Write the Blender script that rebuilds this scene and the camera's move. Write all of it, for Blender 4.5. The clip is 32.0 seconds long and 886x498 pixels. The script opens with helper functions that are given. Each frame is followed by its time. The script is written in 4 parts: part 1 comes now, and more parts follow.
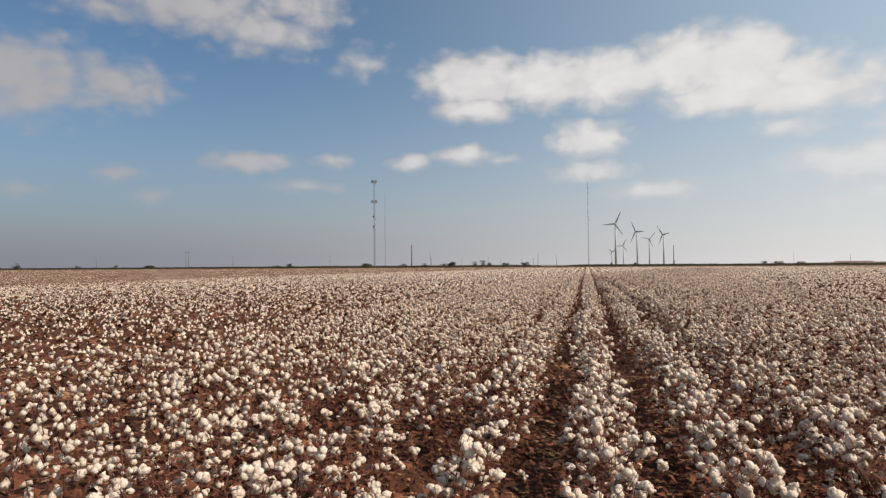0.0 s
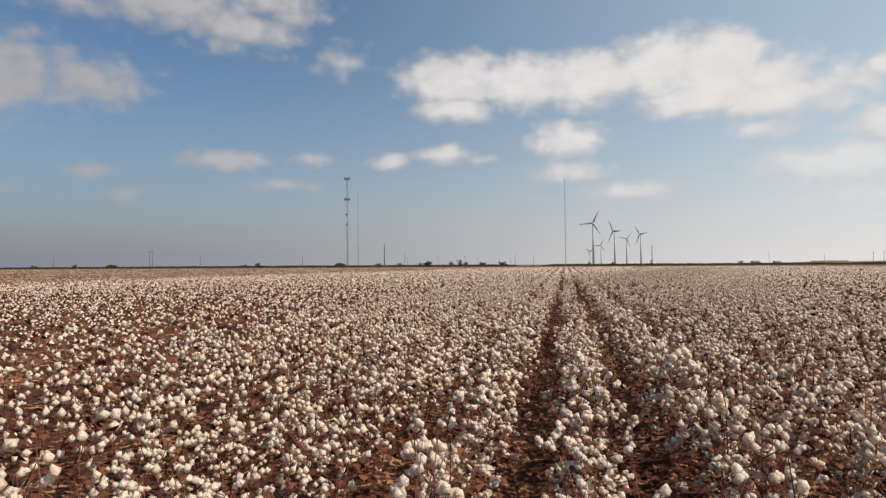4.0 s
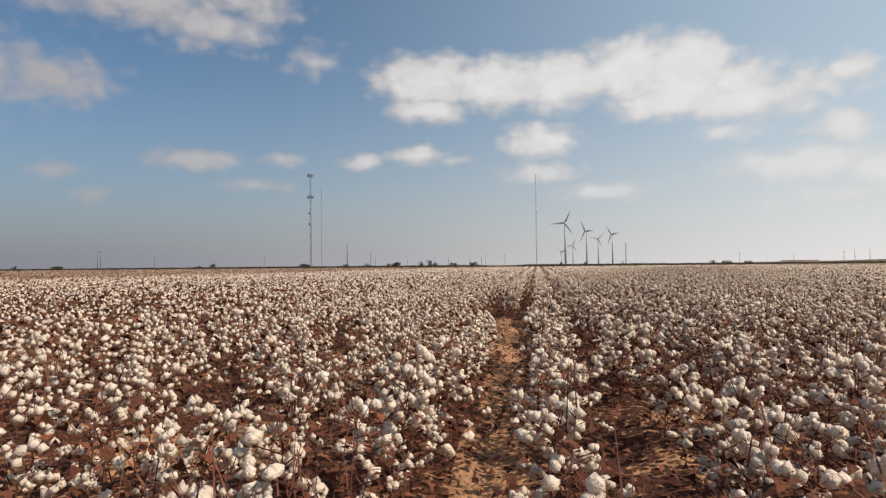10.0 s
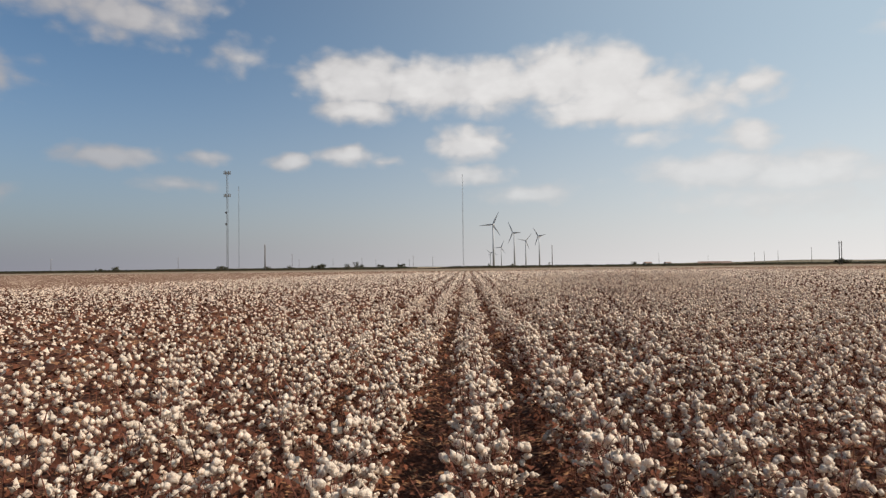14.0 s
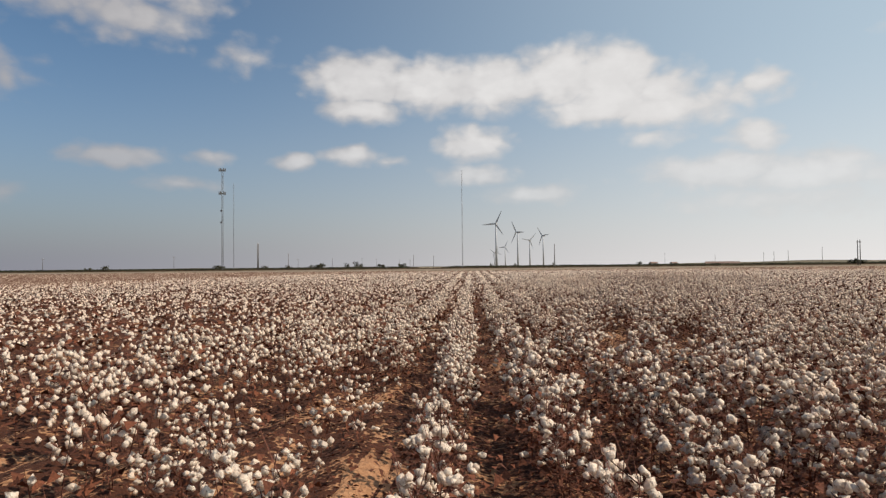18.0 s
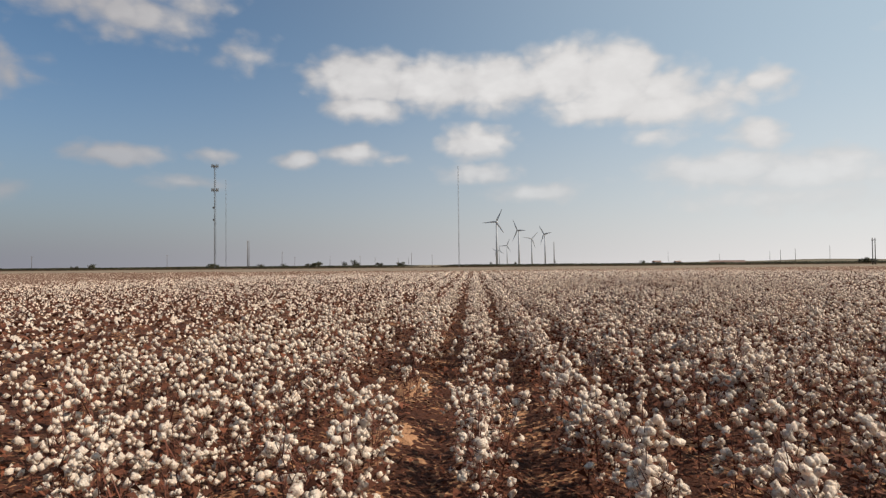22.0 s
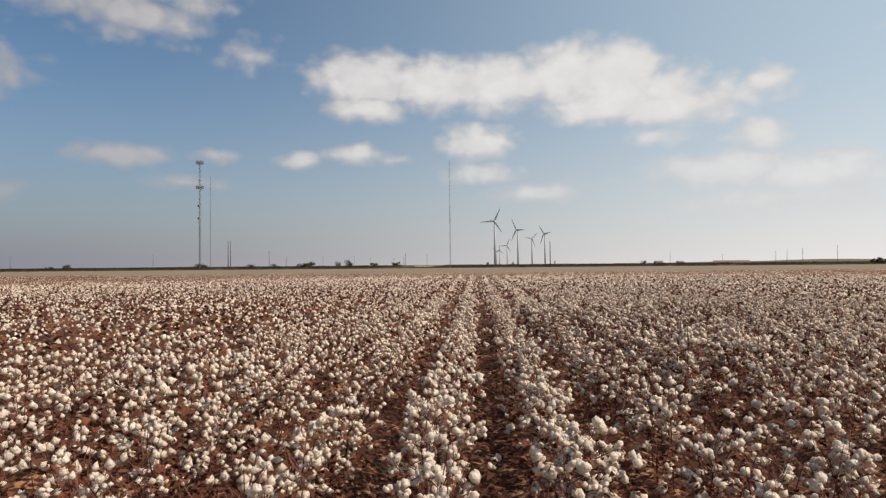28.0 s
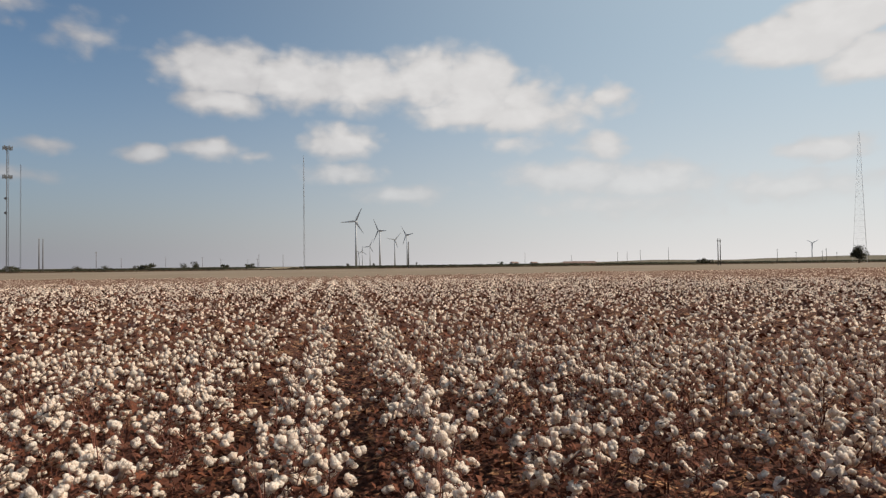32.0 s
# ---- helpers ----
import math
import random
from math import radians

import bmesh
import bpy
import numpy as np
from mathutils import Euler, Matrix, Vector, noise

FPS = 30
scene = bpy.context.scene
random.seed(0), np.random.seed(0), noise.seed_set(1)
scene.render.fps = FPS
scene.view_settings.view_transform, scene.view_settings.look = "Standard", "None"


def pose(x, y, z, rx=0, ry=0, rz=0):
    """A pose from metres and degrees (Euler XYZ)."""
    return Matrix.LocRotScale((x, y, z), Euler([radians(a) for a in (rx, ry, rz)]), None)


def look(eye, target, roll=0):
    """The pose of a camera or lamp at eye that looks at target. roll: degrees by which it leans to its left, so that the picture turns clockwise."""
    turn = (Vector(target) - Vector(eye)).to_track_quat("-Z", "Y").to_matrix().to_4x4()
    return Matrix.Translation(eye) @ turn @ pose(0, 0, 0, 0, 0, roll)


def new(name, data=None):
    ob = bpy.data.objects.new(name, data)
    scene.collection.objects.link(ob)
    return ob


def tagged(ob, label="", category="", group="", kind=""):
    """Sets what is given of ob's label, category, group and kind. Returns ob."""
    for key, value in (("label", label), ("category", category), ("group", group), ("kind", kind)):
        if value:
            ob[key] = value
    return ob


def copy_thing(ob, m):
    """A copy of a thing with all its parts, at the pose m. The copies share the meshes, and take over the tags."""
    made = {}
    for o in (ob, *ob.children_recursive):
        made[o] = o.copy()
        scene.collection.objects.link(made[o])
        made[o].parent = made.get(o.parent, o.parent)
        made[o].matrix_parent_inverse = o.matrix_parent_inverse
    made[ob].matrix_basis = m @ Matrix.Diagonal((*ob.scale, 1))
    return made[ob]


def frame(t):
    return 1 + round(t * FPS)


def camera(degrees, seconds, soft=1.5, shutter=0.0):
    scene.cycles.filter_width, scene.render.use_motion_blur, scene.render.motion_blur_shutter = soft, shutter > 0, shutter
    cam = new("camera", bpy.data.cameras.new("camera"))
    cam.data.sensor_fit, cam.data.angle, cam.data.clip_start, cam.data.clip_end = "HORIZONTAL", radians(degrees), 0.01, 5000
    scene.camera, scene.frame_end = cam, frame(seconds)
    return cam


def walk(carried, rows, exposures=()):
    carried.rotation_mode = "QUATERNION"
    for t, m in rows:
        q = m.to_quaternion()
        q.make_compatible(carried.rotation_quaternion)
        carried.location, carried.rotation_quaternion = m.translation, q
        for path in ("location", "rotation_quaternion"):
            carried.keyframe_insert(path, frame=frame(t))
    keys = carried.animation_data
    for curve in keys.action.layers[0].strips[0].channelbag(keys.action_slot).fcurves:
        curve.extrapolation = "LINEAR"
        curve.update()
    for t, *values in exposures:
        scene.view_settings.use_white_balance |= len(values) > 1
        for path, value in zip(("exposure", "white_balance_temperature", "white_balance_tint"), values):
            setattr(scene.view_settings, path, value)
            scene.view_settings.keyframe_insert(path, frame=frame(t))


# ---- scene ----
# Path: seconds, place, tilt, lean, turn (degrees)
PATH = [
    (0.0, -0.075, 0.317, 1.804, 91.38, 0.43, 13.50),
    (0.5, 0.036, 1.962, 1.809, 91.40, 0.42, 13.48),
    (1.0, 0.145, 3.610, 1.807, 91.38, 0.39, 13.49),
    (1.5, 0.243, 5.246, 1.802, 91.38, 0.41, 13.46),
    (2.0, 0.343, 6.847, 1.801, 91.35, 0.43, 13.36),
    (2.5, 0.444, 8.418, 1.799, 91.35, 0.43, 12.03),
    (3.0, 0.569, 9.977, 1.763, 91.34, 0.39, 11.56),
    (3.5, 0.648, 11.567, 1.736, 91.29, 0.40, 11.55),
    (4.0, 0.718, 13.183, 1.716, 91.32, 0.40, 11.52),
    (4.5, 0.794, 14.821, 1.700, 91.34, 0.40, 11.49),
    (5.0, 0.882, 16.472, 1.687, 91.37, 0.40, 11.46),
    (5.5, 0.979, 18.130, 1.675, 91.40, 0.41, 11.44),
    (6.0, 1.053, 19.786, 1.665, 91.39, 0.41, 11.43),
    (6.5, 1.128, 21.418, 1.635, 91.38, 0.48, 11.46),
    (7.0, 1.199, 23.020, 1.598, 91.35, 0.55, 11.52),
    (7.5, 1.263, 24.623, 1.558, 91.34, 0.58, 11.56),
    (8.0, 1.341, 26.246, 1.522, 91.34, 0.60, 11.72),
    (8.5, 1.408, 27.805, 1.485, 91.36, 0.57, 11.82),
    (9.0, 1.470, 29.223, 1.454, 91.37, 0.55, 11.85),
    (9.5, 1.535, 30.784, 1.421, 91.41, 0.56, 9.69),
    (10.0, 1.624, 32.328, 1.384, 91.38, 0.56, 8.98),
    (10.5, 1.725, 33.884, 1.352, 91.40, 0.60, 7.98),
    (11.0, 1.854, 35.452, 1.329, 91.36, 0.65, 6.00),
    (11.5, 2.010, 36.947, 1.331, 91.32, 0.67, 4.84),
    (12.0, 2.228, 38.464, 1.329, 91.32, 0.65, 4.18),
    (12.2, 2.322, 39.067, 1.327, 91.34, 0.66, 3.45),
    (12.5, 2.452, 39.932, 1.335, 91.38, 0.68, 2.35),
    (12.8, 2.613, 40.806, 1.500, 91.40, 0.68, 2.29),
    (13.0, 2.723, 41.391, 1.674, 91.41, 0.68, 2.25),
    (13.2, 2.841, 41.974, 1.769, 91.42, 0.68, 2.27),
    (13.5, 3.028, 42.858, 1.806, 91.43, 0.69, 2.29),
    (14.0, 3.353, 44.331, 1.803, 91.44, 0.69, 2.33),
    (14.5, 3.675, 45.801, 1.804, 91.41, 0.68, 2.37),
    (15.0, 3.939, 47.333, 1.782, 91.39, 0.67, 2.42),
    (15.5, 4.233, 48.904, 1.753, 91.38, 0.66, 2.49),
    (16.0, 4.577, 50.494, 1.724, 91.36, 0.65, 2.55),
    (16.5, 4.963, 52.085, 1.700, 91.34, 0.64, 2.60),
    (17.0, 5.373, 53.658, 1.684, 91.38, 0.62, 2.63),
    (17.5, 5.798, 55.189, 1.672, 91.42, 0.61, 2.70),
    (18.0, 6.210, 56.676, 1.657, 91.43, 0.60, 2.76),
    (18.5, 6.610, 58.135, 1.643, 91.41, 0.63, 2.80),
    (19.0, 7.011, 59.598, 1.618, 91.39, 0.63, 2.85),
    (19.5, 7.395, 61.057, 1.600, 91.40, 0.63, 2.89),
    (20.0, 7.796, 62.499, 1.592, 91.36, 0.61, 2.91),
    (20.5, 8.190, 63.941, 1.595, 91.35, 0.59, 2.94),
    (21.0, 8.585, 65.376, 1.610, 91.38, 0.53, 2.96),
    (21.5, 8.965, 66.794, 1.612, 91.29, 0.55, 3.00),
    (22.0, 9.350, 68.174, 1.683, 91.29, 0.53, 3.01),
    (22.5, 9.723, 69.502, 1.694, 91.26, 0.53, 3.03),
    (23.0, 10.089, 70.819, 1.680, 91.27, 0.56, 3.03),
    (23.5, 10.451, 72.162, 1.702, 91.26, 0.55, 3.07),
    (24.0, 10.815, 73.557, 1.744, 91.28, 0.55, 3.09),
    (24.5, 11.175, 74.985, 1.754, 91.30, 0.53, 3.03),
    (25.0, 11.540, 76.436, 1.748, 91.31, 0.53, 3.03),
    (25.5, 11.914, 77.903, 1.736, 91.31, 0.52, 3.07),
    (26.0, 12.297, 79.377, 1.725, 91.30, 0.53, 3.05),
    (26.5, 12.692, 80.850, 1.719, 91.29, 0.54, 3.01),
    (27.0, 13.099, 82.315, 1.720, 91.28, 0.54, 2.99),
    (27.5, 13.514, 83.768, 1.725, 91.27, 0.55, 3.01),
    (28.0, 13.926, 85.200, 1.729, 91.30, 0.53, 3.12),
    (28.5, 14.327, 86.620, 1.743, 91.31, 0.49, 3.12),
    (29.0, 14.736, 88.039, 1.758, 91.34, 0.48, 3.14),
    (29.5, 15.137, 89.435, 1.757, 91.31, 0.49, 2.52),
    (30.0, 15.543, 90.805, 1.744, 91.27, 0.50, -0.13),
    (30.5, 15.964, 92.122, 1.719, 91.24, 0.52, -2.77),
    (31.0, 16.401, 93.442, 1.702, 91.22, 0.57, -5.14),
    (31.5, 16.878, 94.764, 1.689, 91.23, 0.59, -7.46),
    (32.0, 17.386, 96.086, 1.678, 91.28, 0.64, -9.86),
]
cam = camera(73.0, 32.0, soft=1.3)
walk(cam, [(t, pose(x, y, z, rx, ry, rz)) for t, x, y, z, rx, ry, rz in PATH], [(0, 0.04), (14, 0.02), (24, 0.0), (30, 0.03), (32, -0.08)])

# ---- world, sun, exposure ----
SUN_AZ, SUN_EL = 98.0, 44.0      # degrees clockwise from the row direction, and above the horizon
world = bpy.data.worlds.new("sky")
scene.world = world
world.use_nodes = True
wt = world.node_tree
wt.nodes.clear()


def wnode(kind, **props):
    n = wt.nodes.new(kind)
    for k, v in props.items():
        if k == "op":
            n.operation = v
        elif k == "clamp":
            n.use_clamp = v
    return n


def wmath(op, a, b=None, c=None, clamp=False):
    n = wnode("ShaderNodeMath", op=op, clamp=clamp)
    for i, v in enumerate((a, b, c)):
        if v is None:
            continue
        if isinstance(v, (int, float)):
            n.inputs[i].default_value = v
        else:
            wt.links.new(v, n.inputs[i])
    return n.outputs[0]


def wmix(fac, a, b):
    n = wt.nodes.new("ShaderNodeMix")
    n.data_type = "RGBA"
    for sock, v in ((n.inputs[0], fac), (n.inputs[6], a), (n.inputs[7], b)):
        if isinstance(v, tuple):
            sock.default_value = (*v, 1)
        elif isinstance(v, (int, float)):
            sock.default_value = v
        else:
            wt.links.new(v, sock)
    return n.outputs[2]


def wramp(v, lo, hi):
    n = wt.nodes.new("ShaderNodeMapRange")
    n.interpolation_type = "SMOOTHSTEP"
    n.inputs[1].default_value, n.inputs[2].default_value = lo, hi
    wt.links.new(v, n.inputs[0])
    return n.outputs[0]


def wnoise(vec, scale, detail, rough=0.55):
    n = wt.nodes.new("ShaderNodeTexNoise")
    n.inputs["Scale"].default_value = scale
    n.inputs["Detail"].default_value = detail
    n.inputs["Roughness"].default_value = rough
    wt.links.new(vec, n.inputs["Vector"])
    return n


sky = wt.nodes.new("ShaderNodeTexSky")
sky.sky_type = "NISHITA"
sky.sun_disc = False
sky.sun_elevation, sky.sun_rotation = radians(SUN_EL), radians(SUN_AZ)
sky.air_density, sky.dust_density, sky.ozone_density = 1.0, 1.2, 1.6
coord = wt.nodes.new("ShaderNodeTexCoord")
split = wt.nodes.new("ShaderNodeSeparateXYZ")
wt.links.new(coord.outputs["Generated"], split.inputs[0])
dx, dy, dz = split.outputs
az = wmath("MULTIPLY", wmath("ARCTAN2", dx, dy), 57.29578)
el = wmath("MULTIPLY", wmath("ARCSINE", dz), 57.29578)
flat = wt.nodes.new("ShaderNodeCombineXYZ")
wt.links.new(az, flat.inputs[0])
wt.links.new(el, flat.inputs[1])
# the flat picture of the sky in degrees, pushed about by two sizes of eddy
stretch = wt.nodes.new("ShaderNodeVectorMath")
stretch.operation = "MULTIPLY"
stretch.inputs[1].default_value = (1.0, 1.7, 1.0)
wt.links.new(flat.outputs[0], stretch.inputs[0])
eddy = wnoise(stretch.outputs[0], 0.22, 2.5, 0.5)
push = wt.nodes.new("ShaderNodeVectorMath")
push.operation = "MULTIPLY_ADD"
push.inputs[1].default_value = (2.6, 1.1, 0.0)
push.inputs[2].default_value = (-1.3, -0.55, 0.0)
wt.links.new(eddy.outputs["Color"], push.inputs[0])
moved = wt.nodes.new("ShaderNodeVectorMath")
moved.operation = "ADD"
wt.links.new(flat.outputs[0], moved.inputs[0])
wt.links.new(push.outputs[0], moved.inputs[1])
clouds = []


def cloud(azimuth, height, wide, tall, weight=1.0):
    """One heap of cloud, in degrees; its field is the weight at the middle and 0 at the rim."""
    s = wt.nodes.new("ShaderNodeVectorMath")
    s.operation = "MULTIPLY_ADD"
    s.inputs[1].default_value = (1 / wide, 1 / tall, 0)
    s.inputs[2].default_value = (-azimuth / wide, -height / tall, 0)
    wt.links.new(moved.outputs[0], s.inputs[0])
    r = wt.nodes.new("ShaderNodeVectorMath")
    r.operation = "LENGTH"
    wt.links.new(s.outputs[0], r.inputs[0])
    clouds.append(wmath("MULTIPLY_ADD", r.outputs[1], -weight, weight))


# heap over the left of the first view
cloud(-36.8, 22.0, 9.6, 2.5, 0.7), cloud(-30.5, 20.8, 6.4, 2.4, 0.6), cloud(-26.9, 22.8, 5.0, 2.1, 0.6), cloud(-42.5, 20.8, 4.5, 1.4, 0.4)
cloud(-49.5, 14.8, 7.0, 3.8, 0.7), cloud(-42.2, 15.0, 5.0, 2.2, 0.65), cloud(-20.8, 18.4, 2.2, 1.4, 0.3)
# the long bank
cloud(-10.3, 17.0, 5.8, 2.9, 1.2), cloud(-4.0, 16.8, 5.6, 2.9, 1.2), cloud(2.3, 16.5, 6.0, 2.9, 1.2), cloud(8.6, 17.1, 5.0, 3.35, 1.2)
cloud(13.2, 17.0, 4.8, 3.25, 1.2), cloud(12.0, 13.9, 6.2, 1.6), cloud(17.5, 13.6, 4.8, 2.2), cloud(21.0, 13.4, 4.0, 1.8, 0.6), cloud(-10.4, 14.4, 4.4, 1.5), cloud(18.6, 16.0, 2.0, 1.2, 0.6)
cloud(22.6, 14.0, 4.6, 1.7, 0.5), cloud(25.8, 14.9, 1.7, 1.2, 0.8), cloud(24.8, 10.4, 2.5, 1.6), cloud(16.8, 11.2, 2.8, 1.0, 0.5)
cloud(13.5, 15.2, 5.5, 2.6, 1.1), cloud(17.5, 15.0, 4.5, 2.4, 0.9), cloud(-10.5, 17.2, 4.5, 2.6, 1.1)
# small fair-weather heaps
cloud(-31.5, 9.4, 4.2, 1.2), cloud(-24.1, 9.8, 2.3, 0.7, 0.6), cloud(-42.2, 7.7, 2.0, 0.8, 0.6), cloud(-16.6, 9.6, 2.0, 1.0, 0.9)
cloud(-11.5, 10.3, 3.2, 1.1), cloud(-7.7, 9.8, 2.0, 0.5, 0.6), cloud(0.2, 11.2, 4.0, 2.0), cloud(0.2, 8.4, 4.2, 1.1, 0.7), cloud(5.6, 6.6, 4.6, 1.1, 0.8)
cloud(-26.5, 7.3, 3.6, 0.7, 0.5), cloud(-39.2, 5.9, 1.6, 0.8, 0.5), cloud(-49.0, 6.0, 2.2, 0.7, 0.5)
# low bank to the right
cloud(22.5, 7.8, 8.0, 1.8, 0.95), cloud(28.5, 7.2, 7.5, 1.9, 0.95), cloud(31.1, 7.7, 3.0, 1.3, 0.8), cloud(27.1, 5.3, 9.0, 1.8, 0.55)
cloud(40.4, 17.6, 6.0, 2.3, 1.8), cloud(44.3, 18.7, 5.4, 2.4, 1.8), cloud(46.5, 15.3, 4.6, 2.2, 1.6), cloud(43.0, 8.8, 3.4, 1.1), cloud(40.1, 6.0, 6.8, 1.6, 0.7)
# more of the same round the rest of the sky
for k in range(9):
    cloud(70 + k * 29.0, 16 + 9 * ((k * 5) % 4), 12, 3.5, 0.7)
heap = clouds[0]
for c in clouds[1:]:
    heap = wmath("MAXIMUM", heap, c)
billow = wnoise(stretch.outputs[0], 0.42, 4.5, 0.55)
wobble = wt.nodes.new("ShaderNodeVectorMath")
wobble.operation = "MULTIPLY"
wobble.inputs[1].default_value = (1.0, 1.3, 1.0)
wt.links.new(moved.outputs[0], wobble.inputs[0])
puff = wt.nodes.new("ShaderNodeTexVoronoi")
puff.feature = "SMOOTH_F1"
puff.inputs["Scale"].default_value = 0.55
puff.inputs["Detail"].default_value = 0.8
puff.inputs["Roughness"].default_value = 0.45
puff.inputs["Smoothness"].default_value = 0.35
wt.links.new(wobble.outputs[0], puff.inputs["Vector"])
lumps = wmath("ADD", wmath("MULTIPLY_ADD", billow.outputs[0], 0.62, -0.31), wmath("MULTIPLY_ADD", puff.outputs["Distance"], -0.4, 0.2))
body = wmath("ADD", heap, lumps)
cover = wmath("MULTIPLY", wramp(body, -0.25, 0.47), 0.94)
thick = wramp(body, 0.05, 0.75)
lit = wramp(wnoise(stretch.outputs[0], 0.30, 3.0).outputs[0], 0.35, 0.7)
toward = wmath("MULTIPLY_ADD", wmath("COSINE", wmath("MULTIPLY_ADD", az, 0.0174533, -radians(SUN_AZ))), 0.5, 0.5)
CLOUD_DIM, CLOUD_LIT = wmix(wramp(toward, 0.1, 0.6), (3.9, 3.78, 3.9), (6.4, 6.2, 6.1)), (8.0, 7.78, 7.62)
white = wmix(wmath("MULTIPLY", wmath("MULTIPLY_ADD", thick, 0.7, wmath("MULTIPLY", lit, 0.3)), wmath("MULTIPLY_ADD", wramp(toward, 0.08, 0.42), 0.93, 0.07)), CLOUD_DIM, CLOUD_LIT)
# haze low over the plain, brighter under the sun
haze = wmix(wramp(toward, 0.0, 0.85), (2.25, 2.31, 2.76), (8.5, 8.2, 8.0))
haze_amount = wmath("POWER", wmath("SUBTRACT", 1.0, wmath("DIVIDE", el, 22.0, clamp=True), clamp=True), 2.1)
veil = wmath("MULTIPLY", haze_amount, 0.98)
tint = wt.nodes.new("ShaderNodeVectorMath")
tint.operation = "MULTIPLY"
tint.inputs[1].default_value = (0.72, 0.862, 0.925)
wt.links.new(sky.outputs[0], tint.inputs[0])
glow = wmix(wmath("MULTIPLY", wramp(toward, 0.1, 0.95), 0.78), tint.outputs[0], (5.9, 7.0, 7.5))
air = wmix(veil, glow, haze)
heaven = wmix(wmath("MULTIPLY", cover, wmath("MULTIPLY_ADD", wramp(el, 3.0, 13.0), 0.5, 0.5)), air, white)
back = wt.nodes.new("ShaderNodeBackground")
back.inputs["Strength"].default_value = 0.1
wt.links.new(heaven, back.inputs["Color"])
wout = wt.nodes.new("ShaderNodeOutputWorld")
wt.links.new(back.outputs[0], wout.inputs[0])

sun = new("sun", bpy.data.lights.new("sun", "SUN"))
sun.data.energy, sun.data.angle, sun.data.color = 5.0, radians(0.6), (1.0, 0.872, 0.725)
a, e = radians(SUN_AZ), radians(SUN_EL)
sun.matrix_world = look((60, 40, 60), (60 - math.sin(a) * math.cos(e), 40 - math.cos(a) * math.cos(e), 60 - math.sin(e)))

# ---- materials ----


def mat(name, base, other, scale=4.0, rough=0.9, bump=0.3, fine=10.0, island=0.0, metal=0.0, depth=0.02):
    """Two colours mixed by coarse and fine noise in metres, with relief; island: how far single pieces differ."""
    m = bpy.data.materials.new(name)
    m.use_nodes = True
    nt = m.node_tree
    p = nt.nodes["Principled BSDF"]
    geo = nt.nodes.new("ShaderNodeNewGeometry")
    n1, n2 = nt.nodes.new("ShaderNodeTexNoise"), nt.nodes.new("ShaderNodeTexNoise")
    n1.inputs["Scale"].default_value, n2.inputs["Scale"].default_value = scale, scale * fine
    n1.inputs["Detail"].default_value, n2.inputs["Detail"].default_value = 3, 4
    for n in (n1, n2):
        nt.links.new(geo.outputs["Position"], n.inputs["Vector"])
    add = nt.nodes.new("ShaderNodeMath")
    add.operation = "ADD"
    nt.links.new(n1.outputs[0], add.inputs[0])
    nt.links.new(n2.outputs[0], add.inputs[1])
    rng = nt.nodes.new("ShaderNodeMapRange")
    rng.inputs[1].default_value, rng.inputs[2].default_value = 0.72, 1.28
    nt.links.new(add.outputs[0], rng.inputs[0])
    mix = nt.nodes.new("ShaderNodeMix")
    mix.data_type = "RGBA"
    mix.inputs[6].default_value, mix.inputs[7].default_value = (*base, 1), (*other, 1)
    nt.links.new(rng.outputs[0], mix.inputs[0])
    colour = mix.outputs[2]
    if island:
        hsv = nt.nodes.new("ShaderNodeHueSaturation")
        ran = nt.nodes.new("ShaderNodeMapRange")
        ran.inputs[3].default_value, ran.inputs[4].default_value = 1 - island, 1 + island * 0.35
        nt.links.new(geo.outputs["Random Per Island"], ran.inputs[0])
        nt.links.new(ran.outputs[0], hsv.inputs["Value"])
        nt.links.new(colour, hsv.inputs["Color"])
        colour = hsv.outputs[0]
    nt.links.new(colour, p.inputs["Base Color"])
    p.inputs["Roughness"].default_value, p.inputs["Metallic"].default_value = rough, metal
    p.inputs["Specular IOR Level"].default_value = 0.25
    if bump:
        b = nt.nodes.new("ShaderNodeBump")
        b.inputs["Strength"].default_value, b.inputs["Distance"].default_value = bump, depth
        nt.links.new(add.outputs[0], b.inputs["Height"])
        nt.links.new(b.outputs[0], p.inputs["Normal"])
    return m


